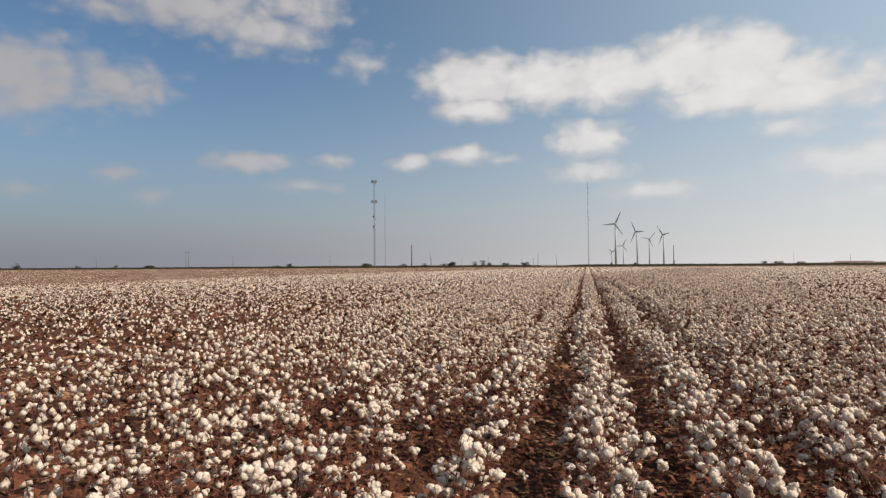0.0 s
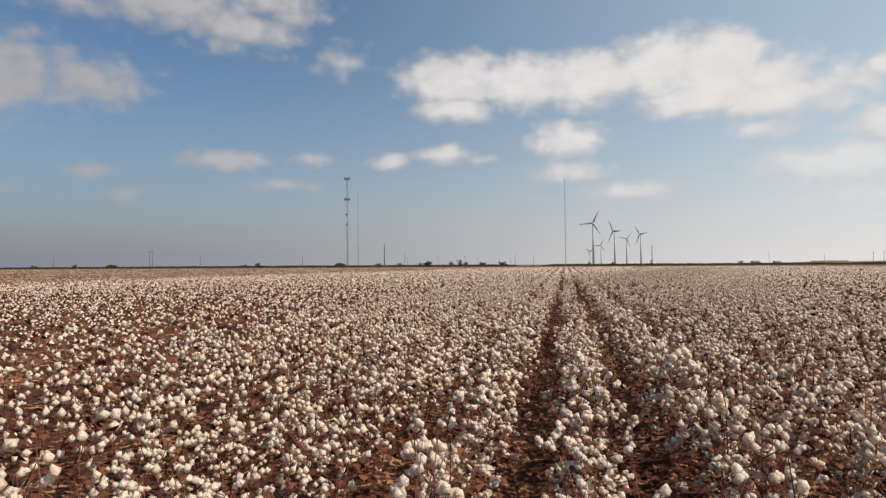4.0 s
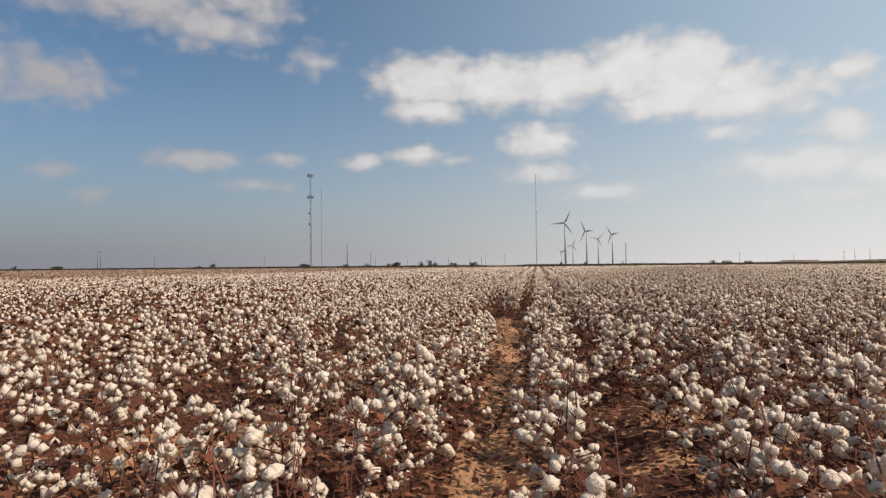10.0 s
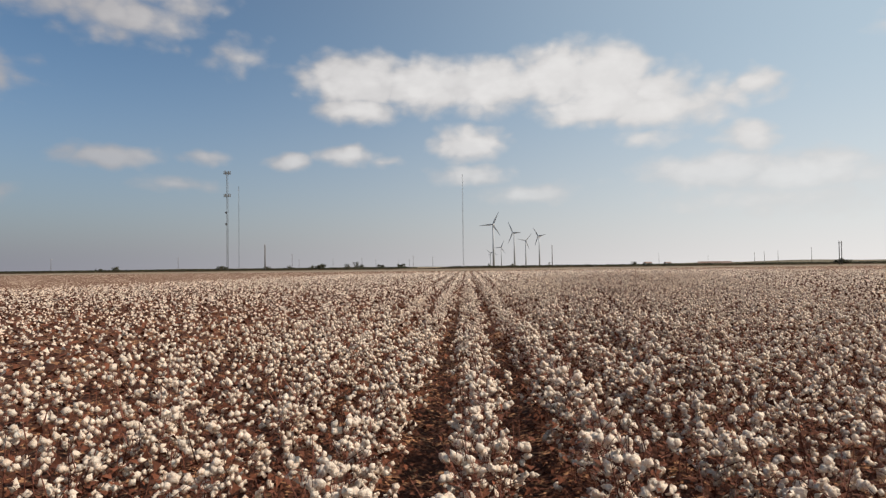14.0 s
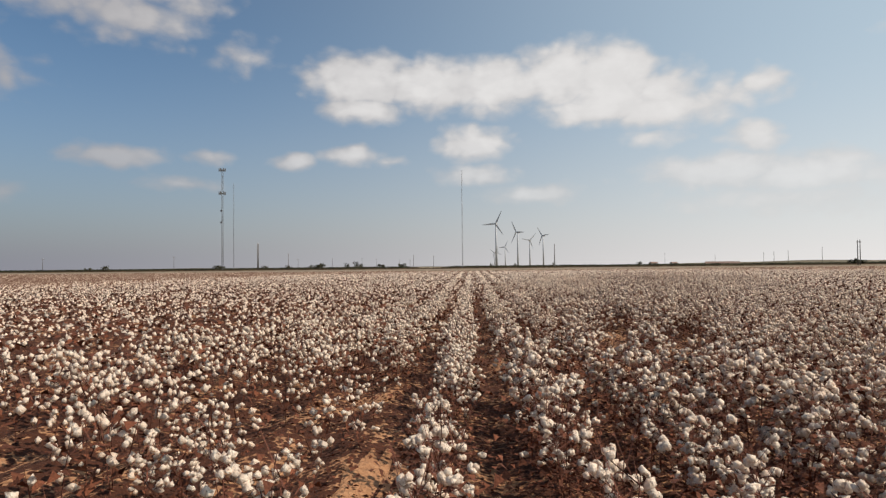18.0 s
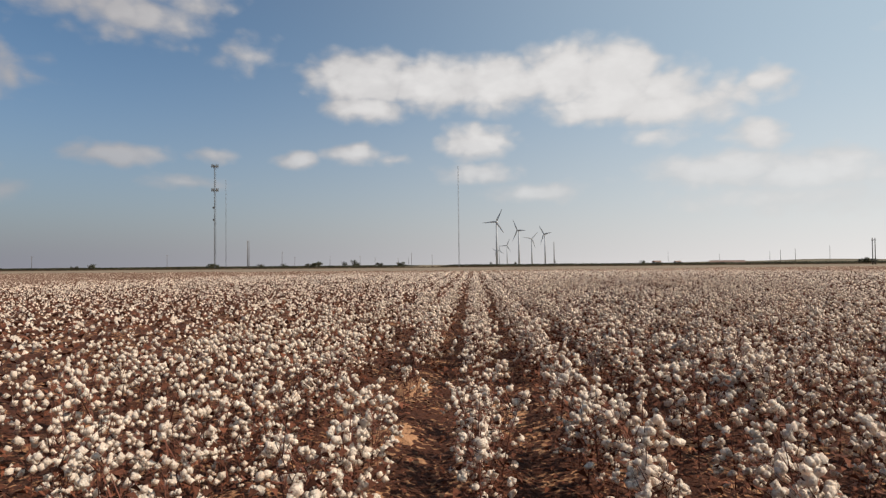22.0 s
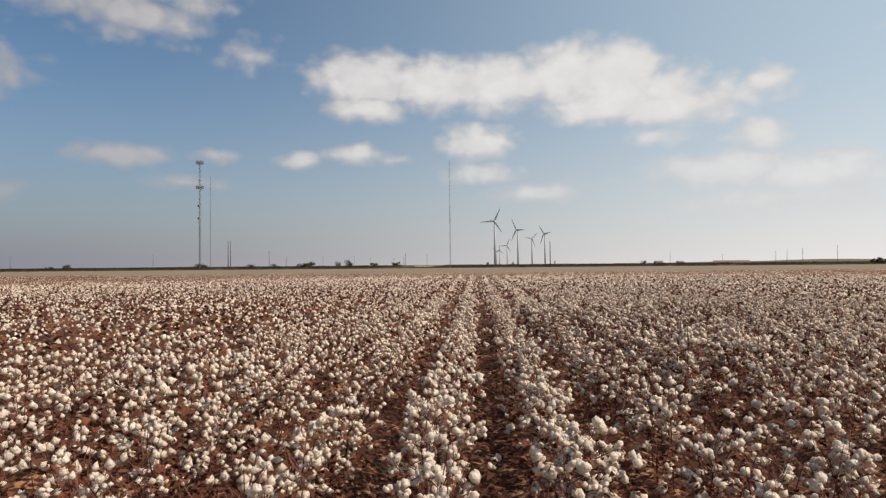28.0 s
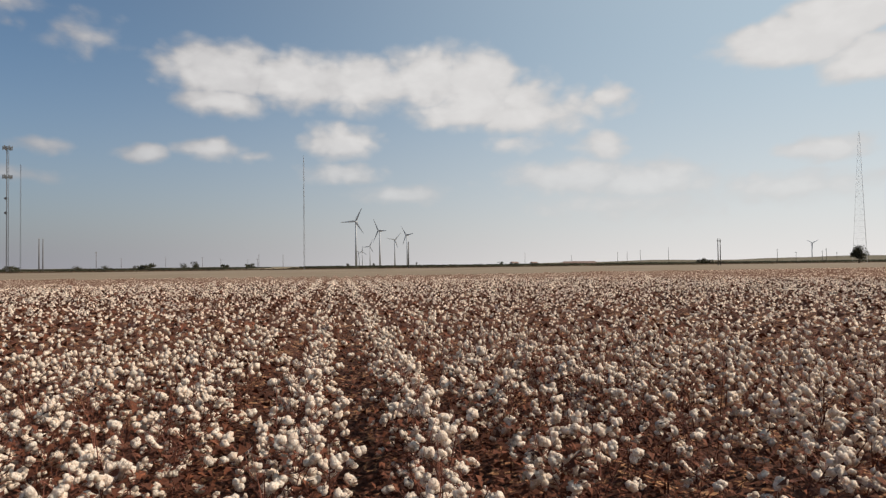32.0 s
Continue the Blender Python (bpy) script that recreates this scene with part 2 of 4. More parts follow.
def lint_material():
    """Fluffy cream lint; brown flecks give bits of case and the shade of folds, painted in."""
    m = mat("cotton_lint", (0.91, 0.71, 0.56), (0.995, 0.91, 0.79), 22, 1.0, 0.8, 5, 0.16, depth=0.02)
    nt = m.node_tree
    p = nt.nodes["Principled BSDF"]
    lint = p.inputs["Base Color"].links[0].from_socket
    geo = nt.nodes.new("ShaderNodeNewGeometry")
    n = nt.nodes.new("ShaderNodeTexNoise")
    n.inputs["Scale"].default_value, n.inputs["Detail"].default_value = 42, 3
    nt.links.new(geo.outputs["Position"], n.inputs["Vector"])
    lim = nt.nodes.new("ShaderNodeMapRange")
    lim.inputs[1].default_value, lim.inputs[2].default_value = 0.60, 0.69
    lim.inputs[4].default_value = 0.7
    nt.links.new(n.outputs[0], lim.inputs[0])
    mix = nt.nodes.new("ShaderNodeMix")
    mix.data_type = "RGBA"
    # one brown for both the bits of case and the painted fold shade
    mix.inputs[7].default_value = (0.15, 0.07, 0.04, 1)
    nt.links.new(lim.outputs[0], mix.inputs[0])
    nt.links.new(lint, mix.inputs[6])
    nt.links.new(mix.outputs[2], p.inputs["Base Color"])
    thin, both = nt.nodes.new("ShaderNodeBsdfTranslucent"), nt.nodes.new("ShaderNodeMixShader")
    nt.links.new(mix.outputs[2], thin.inputs["Color"])
    both.inputs[0].default_value = 0.3
    nt.links.new(p.outputs[0], both.inputs[1])
    nt.links.new(thin.outputs[0], both.inputs[2])
    nt.links.new(both.outputs[0], nt.nodes["Material Output"].inputs[0])
    return m


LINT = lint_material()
STEM = mat("dry_cotton_stem", (0.105, 0.036, 0.025), (0.19, 0.075, 0.048), 14, 0.85, 0.3, 8, 0.3)
LEAF = mat("dead_leaf", (0.076, 0.024, 0.013), (0.18, 0.062, 0.031), 9, 0.85, 0.3, 8, 0.5)
STUBBLE = mat("pale_stubble", (0.165, 0.124, 0.082), (0.245, 0.188, 0.13), 0.05, 1.0, 0.6, 40, depth=0.1)
PASTURE = mat("dry_pasture", (0.22, 0.18, 0.12), (0.34, 0.27, 0.18), 0.012, 1.0, 0.5, 30, depth=0.1)
RISE = mat("dark_far_scrubland", (0.085, 0.08, 0.05), (0.15, 0.12, 0.08), 0.03, 1.0, 0.0, 20)
WEED = mat("dark_dry_weeds", (0.10, 0.065, 0.042), (0.18, 0.12, 0.075), 0.4, 1.0, 0.0, 6, 0.4)
SCRUB = mat("scrub_foliage", (0.045, 0.05, 0.032), (0.09, 0.085, 0.05), 0.8, 0.9, 0.0, 6, 0.4)
BARK = mat("bark", (0.09, 0.065, 0.05), (0.16, 0.12, 0.09), 3, 0.95, 0.6)
STEEL = mat("galvanised_steel", (0.52, 0.53, 0.54), (0.62, 0.63, 0.64), 0.6, 0.6, 0.0, 8)
DARKSTEEL = mat("dark_painted_steel", (0.10, 0.105, 0.115), (0.16, 0.165, 0.17), 0.6, 0.6, 0.0)
MASTGREY = mat("weathered_mast_paint", (0.24, 0.245, 0.26), (0.33, 0.335, 0.35), 0.6, 0.6, 0.0)
TURBINE = mat("turbine_paint", (0.33, 0.35, 0.38), (0.41, 0.43, 0.46), 0.1, 0.45, 0.0)
POLE = mat("weathered_pole_wood", (0.085, 0.078, 0.072), (0.15, 0.138, 0.128), 2, 0.9, 0.4)
WALLP = mat("weathered_shed_paint", (0.36, 0.35, 0.33), (0.48, 0.47, 0.44), 0.5, 0.7, 0.1)
DARKWALL = mat("dark_barn_cladding", (0.06, 0.055, 0.05), (0.11, 0.09, 0.08), 0.5, 0.8, 0.2)
ROOFM = mat("rusty_sheet_roof", (0.16, 0.10, 0.08), (0.26, 0.18, 0.14), 0.5, 0.6, 0.2)
GLASSY = mat("dark_window_glass", (0.03, 0.035, 0.04), (0.05, 0.055, 0.06), 1, 0.1, 0.0)


def soil_material(name, litter):
    """Red sand with clods, littered with dark rotting leaf; litter: how much of it."""
    m = mat(name, (0.27, 0.13, 0.063), (0.41, 0.225, 0.122), 1.3, 1.0, 0.9, 14, depth=0.05)
    nt = m.node_tree
    p = nt.nodes["Principled BSDF"]
    sand = p.inputs["Base Color"].links[0].from_socket
    geo = nt.nodes.new("ShaderNodeNewGeometry")
    v, n = nt.nodes.new("ShaderNodeTexVoronoi"), nt.nodes.new("ShaderNodeTexNoise")
    v.inputs["Scale"].default_value = 16
    n.inputs["Scale"].default_value, n.inputs["Detail"].default_value = 1.7, 5
    for k in (v, n):
        nt.links.new(geo.outputs["Position"], k.inputs["Vector"])
    sub = nt.nodes.new("ShaderNodeMath")
    sub.operation = "MULTIPLY_ADD"
    sub.inputs[1].default_value = 1.5
    sub.inputs[2].default_value = litter
    nt.links.new(n.outputs[0], sub.inputs[0])
    less = nt.nodes.new("ShaderNodeMath")
    less.operation = "SUBTRACT"
    nt.links.new(sub.outputs[0], less.inputs[0])
    nt.links.new(v.outputs["Distance"], less.inputs[1])
    lim = nt.nodes.new("ShaderNodeMapRange")
    lim.inputs[1].default_value, lim.inputs[2].default_value = -0.04, 0.12
    nt.links.new(less.outputs[0], lim.inputs[0])
    mix = nt.nodes.new("ShaderNodeMix")
    mix.data_type = "RGBA"
    mix.inputs[7].default_value = (0.060, 0.021, 0.011, 1)
    nt.links.new(lim.outputs[0], mix.inputs[0])
    nt.links.new(sand, mix.inputs[6])
    nt.links.new(mix.outputs[2], p.inputs["Base Color"])
    return m


SOIL = soil_material("red_sandy_soil", 0.02)
SAND = soil_material("bare_orange_sand", -0.52)


def canopy_material():
    """Cotton seen across many rows: lint heads in their cells over dry stems."""
    m = bpy.data.materials.new("far_cotton_canopy")
    m.use_nodes = True
    nt = m.node_tree
    p = nt.nodes["Principled BSDF"]
    geo = nt.nodes.new("ShaderNodeNewGeometry")
    v = nt.nodes.new("ShaderNodeTexVoronoi")
    v.inputs["Scale"].default_value = 8.5
    n = nt.nodes.new("ShaderNodeTexNoise")
    n.inputs["Scale"].default_value, n.inputs["Detail"].default_value = 0.35, 5
    for k in (v, n):
        nt.links.new(geo.outputs["Position"], k.inputs["Vector"])
    lim = nt.nodes.new("ShaderNodeMapRange")
    lim.inputs[1].default_value, lim.inputs[2].default_value = 0.30, 0.70
    lim.inputs[3].default_value, lim.inputs[4].default_value = 0.30, 0.52
    nt.links.new(n.outputs[0], lim.inputs[0])
    less = nt.nodes.new("ShaderNodeMath")
    less.operation = "SUBTRACT"
    nt.links.new(lim.outputs[0], less.inputs[0])
    nt.links.new(v.outputs["Distance"], less.inputs[1])
    sharp = nt.nodes.new("ShaderNodeMapRange")
    sharp.inputs[1].default_value, sharp.inputs[2].default_value = -0.05, 0.1
    nt.links.new(less.outputs[0], sharp.inputs[0])
    mix = nt.nodes.new("ShaderNodeMix")
    mix.data_type = "RGBA"
    mix.inputs[6].default_value, mix.inputs[7].default_value = (0.13, 0.066, 0.042, 1), (0.64, 0.49, 0.38, 1)
    nt.links.new(sharp.outputs[0], mix.inputs[0])
    nt.links.new(mix.outputs[2], p.inputs["Base Color"])
    p.inputs["Roughness"].default_value = 1.0
    p.inputs["Specular IOR Level"].default_value = 0.1
    b = nt.nodes.new("ShaderNodeBump")
    b.inputs["Strength"].default_value, b.inputs["Distance"].default_value = 0.8, 0.08
    nt.links.new(sharp.outputs[0], b.inputs["Height"])
    nt.links.new(b.outputs[0], p.inputs["Normal"])
    return m


CANOPY = canopy_material()

# ---- mesh helpers ----


def mesh_of(name, verts, tris, mats, index=None, smooth=False):
    """A mesh from arrays of places and triangles."""
    verts = np.asarray(verts, dtype=np.float32)
    tris = np.asarray(tris, dtype=np.int32)
    me = bpy.data.meshes.new(name)
    me.vertices.add(len(verts))
    me.vertices.foreach_set("co", verts.ravel())
    me.loops.add(tris.size)
    me.loops.foreach_set("vertex_index", tris.ravel())
    me.polygons.add(len(tris))
    me.polygons.foreach_set("loop_start", np.arange(0, tris.size, 3, dtype=np.int32))
    for m in mats:
        me.materials.append(m)
    if index is not None:
        me.polygons.foreach_set("material_index", np.asarray(index, dtype=np.int32))
    me.polygons.foreach_set("use_smooth", np.full(len(tris), smooth))
    me.update(calc_edges=True)
    return me


def part(name, geo, material, parent=None, label=""):
    """Links a bmesh, a mesh or (verts, tris) as one object under parent."""
    if isinstance(geo, bmesh.types.BMesh):
        me = bpy.data.meshes.new(name)
        geo.to_mesh(me)
        geo.free()
        me.materials.append(material)
    elif isinstance(geo, tuple):
        me = mesh_of(name, geo[0], geo[1], [material])
    else:
        me = geo
    ob = new(name, me)
    ob.parent = parent
    if label:
        ob["label"] = label
    return ob


def empty(name, x, y, z=0.0, turn=0.0):
    ob = new(name)
    ob.matrix_basis = pose(x, y, z, 0, 0, turn)
    return ob


def bar(bm, a, b, r0, r1=None, sides=6):
    """A tapered rod from a to b."""
    a, b = Vector(a), Vector(b)
    r1 = r0 if r1 is None else r1
    m = (b - a).to_track_quat("Z", "Y").to_matrix()
    rings = []
    for c, r in ((a, r0), (b, r1)):
        rings.append([bm.verts.new(c + m @ Vector((r * math.cos(k * math.tau / sides), r * math.sin(k * math.tau / sides), 0))) for k in range(sides)])
    for k in range(sides):
        f = bm.faces.new((rings[0][k], rings[0][(k + 1) % sides], rings[1][(k + 1) % sides], rings[1][k]))
        f.smooth = True
    bm.faces.new(rings[0][::-1])
    bm.faces.new(rings[1])
    return bm


def rod(a, b, r0, r1=None, sides=6):
    return bar(bmesh.new(), a, b, r0, r1, sides)


def box(x0, x1, y0, y1, z0, z1, bevel=0.0):
    bm = bmesh.new()
    bmesh.ops.create_cube(bm, size=1.0)
    for v in bm.verts:
        v.co = Vector(((x0, x1)[v.co.x > 0], (y0, y1)[v.co.y > 0], (z0, z1)[v.co.z > 0]))
    if bevel:
        bmesh.ops.bevel(bm, geom=bm.edges[:], offset=bevel, segments=1, affect="EDGES")
    return bm

# ---- the land ----
ROW, ROW0 = 0.854, 0.0155          # spacing of the cotton rows, and where one of them lies
FIELD_END = 146.0


def land(y):
    """Height of the plain: level under the cotton, then falling very slightly."""
    return -0.0042 * np.clip(np.asarray(y, float) - FIELD_END, 0, None)


def fine_steps(lo, hi, step, far):
    """Steps that are even between lo and hi, and widen outwards to far on both sides."""
    mid = list(np.arange(lo, hi + step / 2, step))
    out, s = [], step
    x = mid[-1]
    while x < far:
        s *= 1.5
        x = min(x + s, far)
        out.append(x)
    back, s, x = [], step, mid[0]
    while x > -far:
        s *= 1.5
        x = max(x - s, -far)
        back.append(x)
    return np.array(back[::-1] + mid + out)


def grid_mesh(name, xs, ys, height, material):
    X, Y = np.meshgrid(xs, ys)
    V = np.stack([X, Y, height(X, Y)], -1).reshape(-1, 3)
    i = np.arange(len(ys) * len(xs)).reshape(len(ys), len(xs))
    a, b, c, d = i[:-1, :-1].ravel(), i[:-1, 1:].ravel(), i[1:, 1:].ravel(), i[1:, :-1].ravel()
    T = np.concatenate([np.stack([a, b, c], 1), np.stack([a, c, d], 1)])
    return mesh_of(name, V, T, [material], smooth=True)


def soil_height(X, Y):
    near = np.clip((60 - np.abs(X - 8)) / 20, 0, 1) * np.clip((140 - np.abs(Y - 55)) / 30, 0, 1)
    bed = 0.045 * np.cos(math.tau * (X - ROW0) / ROW) + 0.012 * np.sin(3.1 * X + 1.7 * Y) * np.sin(2.3 * Y - 4.1 * X)
    return near * bed - 0.045 + land(Y)


ground = new("ground", grid_mesh("ground", fine_steps(-16, 34, ROW / 4, 4500), fine_steps(0, 120, 0.8, 4500), soil_height, SOIL))
tagged(ground, "red sandy soil ridged into low planting beds", "ground", kind="structure")


def slab(name, x0, x1, y0, y1, z, material, label):
    ob = new(name, grid_mesh(name, np.linspace(x0, x1, 25), np.linspace(y0, y1, 9), lambda X, Y: z + land(Y), material))
    return tagged(ob, label, "field", kind="structure")


slab("stubble_field", -4200, 4200, FIELD_END, 389, 0.03, STUBBLE, "pale harvested stubble field beyond the cotton")
slab("pasture", -4200, 4200, 397, 4400, 0.03, PASTURE, "flat dry pasture reaching the horizon")
slab("verge", -4200, 4200, 389, 397, 0.035, WEED, "dark weedy verge of a farm road")


def far_rise(x0, x1, y, deep, high):
    """A long low rise of the plain."""
    def h(X, Y):
        u = np.clip((X - x0) / (x1 - x0), 0, 1)
        v = (Y - y) / deep
        return high * np.sin(math.pi * u) ** 0.7 * np.clip(1 - v * v, 0, 1) * (0.8 + 0.12 * np.sin(X / 61) + 0.08 * np.sin(X / 23)) - 0.2 + land(Y)
    return grid_mesh("far_rise", np.linspace(x0, x1, 90), np.linspace(y - deep, y + deep, 9), h, RISE)


tagged(new("far_rise", far_rise(170, 900, 900, 120, 5.5)), "low brown rise on the horizon", "hill", kind="structure")
tagged(new("far_rise", far_rise(420, 2400, 1000, 200, 13)), "low dark rise on the horizon", "hill", kind="structure")
tagged(new("far_rise", far_rise(-1600, 300, 1500, 200, 3.5)), "long flat rise on the horizon", "hill", kind="structure")

# ---- cotton ----
WAY = np.array([(0.00, 0.0), (0.33, 6.0), (0.73, 12.0), (1.04, 19.0), (1.30, 25.0), (1.71, 32.0), (2.37, 38.0), (3.27, 45.0), (4.53, 50.8), (6.21, 57.4), (7.85, 62.9), (9.34, 68.8), (10.76, 74.3), (12.32, 79.8), (13.96, 85.3), (15.54, 91.6), (17.18, 96.8), (18.7, 102.0)])
lane = np.stack([np.interp(np.arange(0, 101.0, 0.5), WAY[:, 1], WAY[:, 0]), np.arange(0, 101.0, 0.5)], 1)   # the strip of field looked at closely


def lane_distance(x, y):
    x, y = np.asarray(x), np.asarray(y)
    d = np.full(x.shape, 1e9)
    for lx, ly in lane[::2]:
        d = np.minimum(d, (x - lx) ** 2 + (y - ly) ** 2)
    return np.sqrt(d)


def worth(x, y):
    """The part of the field that gets plants of its own; the rest is far canopy."""
    return (x > -3 - 1.25 * y) & ((x < 3.5 + 0.47 * y) | (x < 4 + 0.85 * (y - 42)))


def octa():
    v = np.array([(1, 0, 0), (-1, 0, 0), (0, 1, 0), (0, -1, 0), (0, 0, 1), (0, 0, -1)], float)
    t = np.array([(0, 2, 4), (2, 1, 4), (1, 3, 4), (3, 0, 4), (2, 0, 5), (1, 2, 5), (3, 1, 5), (0, 3, 5)])
    return v, t


def icosa():
    bm = bmesh.new()
    bmesh.ops.create_icosphere(bm, subdivisions=1, radius=1)
    v, t = np.array([p.co[:] for p in bm.verts]), np.array([[p.index for p in f.verts] for f in bm.faces])
    bm.free()
    return v, t


OCTA, ICO = octa(), icosa()
TETRA = (np.array([(1.0, 0, -0.35), (-0.5, 0.87, -0.35), (-0.5, -0.87, -0.35), (0, 0, 0.75)]), np.array([(0, 1, 3), (1, 2, 3), (2, 0, 3)]))
rs = np.random.RandomState(7)


def turn_z(a):
    c, s = math.cos(a), math.sin(a)
    return np.array([(c, -s, 0), (s, c, 0), (0, 0, 1)])


def boll_shape(level, radius):
    """An open boll: locks of lint that bulge and sag from one middle."""
    finest = (ICO, ICO, OCTA, OCTA, TETRA)[level]
    locks = (4, 3, 2, 1, 1)[level]
    pieces, a0 = [], rs.rand() * 6.3
    for k in range(locks):
        v0, t0 = finest if k < 2 or level == 0 else OCTA
        v = v0 * rs.uniform(0.76, 1.2, (len(v0), 1))
        v = v * rs.uniform(0.75, 1.2, 3)
        a, up = a0 + k * math.tau / locks + rs.uniform(-0.5, 0.5), rs.uniform(-0.9, 0.9)
        c, q = math.cos(up), math.sin(up)
        v = v @ np.array([(1, 0, 0), (0, c, -q), (0, q, c)]).T @ turn_z(a).T
        if locks > 1:
            v = v * 0.86 + np.array((math.cos(a) * 0.56, math.sin(a) * 0.56, up * 0.8))
        else:
            v = v * (1, 1, 1.15)
        pieces.append((v * radius, t0))
    return joined(pieces)


def stick(a, b, r0, r1, sides=3):
    a, b = np.asarray(a, float), np.asarray(b, float)
    d = (b - a) / (np.linalg.norm(b - a) + 1e-9)
    u = np.cross(d, (0.3, 0.9, 0.2))
    u /= np.linalg.norm(u)
    w = np.cross(d, u)
    k = np.arange(sides) * math.tau / sides
    ring = np.cos(k)[:, None] * u + np.sin(k)[:, None] * w
    V = np.concatenate([a + ring * r0, b + ring * r1])
    T = []
    for i in range(sides):
        j = (i + 1) % sides
        T += [(i, j, sides + j), (i, sides + j, sides + i)]
    return V, np.array(T)


def burr(c, r):
    """The split brown case under a boll."""
    k = np.arange(5) * math.tau / 5 + rs.rand()
    V = [np.array(c) - (0, 0, r * 0.95)]
    for q in k:
        V.append(np.array(c) + (r * 1.25 * math.cos(q), r * 1.25 * math.sin(q), -r * 0.25))
        V.append(np.array(c) + (r * 0.7 * math.cos(q + 0.63), r * 0.7 * math.sin(q + 0.63), -r * 0.8))
    T = []
    for i in (0, 1, 3):
        T.append((0, 1 + 2 * i, 2 + 2 * i))
    return np.array(V), np.array(T)


def dead_leaf(c, r):
    a, b = rs.rand() * 6.3, rs.uniform(-1.0, 0.6)
    u = np.array((math.cos(a), math.sin(a), 0))
    w = np.array((-math.sin(a) * math.cos(b), math.cos(a) * math.cos(b), math.sin(b)))
    c = np.array(c)
    V = np.array([c - u * r, c - w * r * 1.1 + u * r * 0.3, c + u * r * 0.8 + w * r * 0.6 - (0, 0, r * 0.4)])
    return V[:3], np.array([(0, 1, 2)])


def joined(pieces):
    """(verts, tris) pieces made into one."""
    V, T, n = [], [], 0
    for v, t in pieces:
        V.append(v)
        T.append(t + n)
        n += len(v)
    return (np.concatenate(V), np.concatenate(T)) if V else (np.zeros((0, 3)), np.zeros((0, 3), int))


def plant_shape(level):
    """One dry cotton plant: wood, leaves, bolls, as pieces. Level 0 is the finest."""
    high = rs.uniform(0.58, 0.82)
    bare = rs.choice([0.0, 0.1, 0.2, 0.6])      # how much of its lint the plant has lost
    lean = rs.uniform(-0.13, 0.13, 2)
    wood, leaves, bolls = [], [], []

    def on_stem(h):
        q = h / high
        return np.array((lean[0] * q * q * 1.6, lean[1] * q * q * 1.6, h))
    knees = [on_stem(h) for h in np.linspace(-0.05, high, 4 if level < 2 else 2)]
    for i, (a, b) in enumerate(zip(knees, knees[1:])):
        wood.append(stick(a, b, 0.0080 - 0.002 * i, 0.0060 - 0.002 * i) if level < 2 else stick(a, b, 0.006, 0.002))
    n = (15, 15, 12, 11)[level]
    a0 = rs.rand() * 6.3
    for i in range(n):
        q = (i + 0.6) / n
        h = high * (0.14 + 0.84 * q)
        ang = a0 + i * 2.4 + rs.uniform(-0.4, 0.4)
        reach = (0.31 - 0.20 * q) * rs.uniform(0.35, 1.15)
        p = on_stem(h)
        tip = p + (reach * math.cos(ang), reach * math.sin(ang), reach * rs.uniform(0.15, 0.75))
        if level < 2:
            wood.append(stick(p, tip, 0.004, 0.0028))
        elif level == 2:
            wood.append((np.array([p - (0.006, 0, 0), p + (0.006, 0, 0), tip]), np.array([(0, 1, 2)])))
        r = rs.uniform(0.026, 0.047) * (0.70, 0.80, 0.96, 1)[level]
        c = tip + (0, 0, r * 0.6)
        v, t = boll_shape(level, r)
        bolls.append((v + c, t))
        if rs.rand() < bare:
            bolls.pop()
        if level < 2:
            wood.append(burr(c, r))
        if rs.rand() < 0.35 - 0.5 * bare and level < 3:
            v, t = boll_shape(max(level, 1), r * 0.8)
            bolls.append((v + c + (rs.uniform(-0.04, 0.04), rs.uniform(-0.04, 0.04), -r * 1.5), t))
        if i % 2 and reach > 0.10 and bare < 0.5:
            r = rs.uniform(0.020, 0.036)
            c = (p + tip) / 2 + (rs.uniform(-0.02, 0.02), rs.uniform(-0.02, 0.02), r)
            v, t = boll_shape(level, r)
            bolls.append((v + c, t))
    for i in range((26, 22, 12, 4)[level]):      # bare twigs
        h, ang = rs.uniform(0.1, high * 0.95), rs.rand() * 6.3
        p = on_stem(h) + (rs.uniform(-0.08, 0.08), rs.uniform(-0.08, 0.08), 0)
        q = p + np.array((math.cos(ang), math.sin(ang), rs.uniform(0.3, 1.6))) * rs.uniform(0.1, 0.28)
        w = np.array((math.sin(ang), -math.cos(ang), 0)) * (0.0035 if level < 2 else 0.006)
        wood.append((np.array([p - w, p + w, q]), np.array([(0, 1, 2)])))
    top = on_stem(high)
    if level < 3 and rs.rand() < 0.5:
        wood.append(stick(top, top + (rs.uniform(-0.05, 0.05), rs.uniform(-0.05, 0.05), rs.uniform(0.05, 0.22)), 0.004, 0.002))
    for i in range((130, 104, 52, 22)[level]):
        h, ang, d = high * (0.06 + 0.84 * rs.rand()), rs.rand() * 6.3, rs.uniform(0.02, 0.40)
        leaves.append(dead_leaf((d * math.cos(ang), d * math.sin(ang), h), rs.uniform(0.012, 0.036) * (1, 1.0, 1.2, 1.6)[level]))
    return wood, leaves, bolls


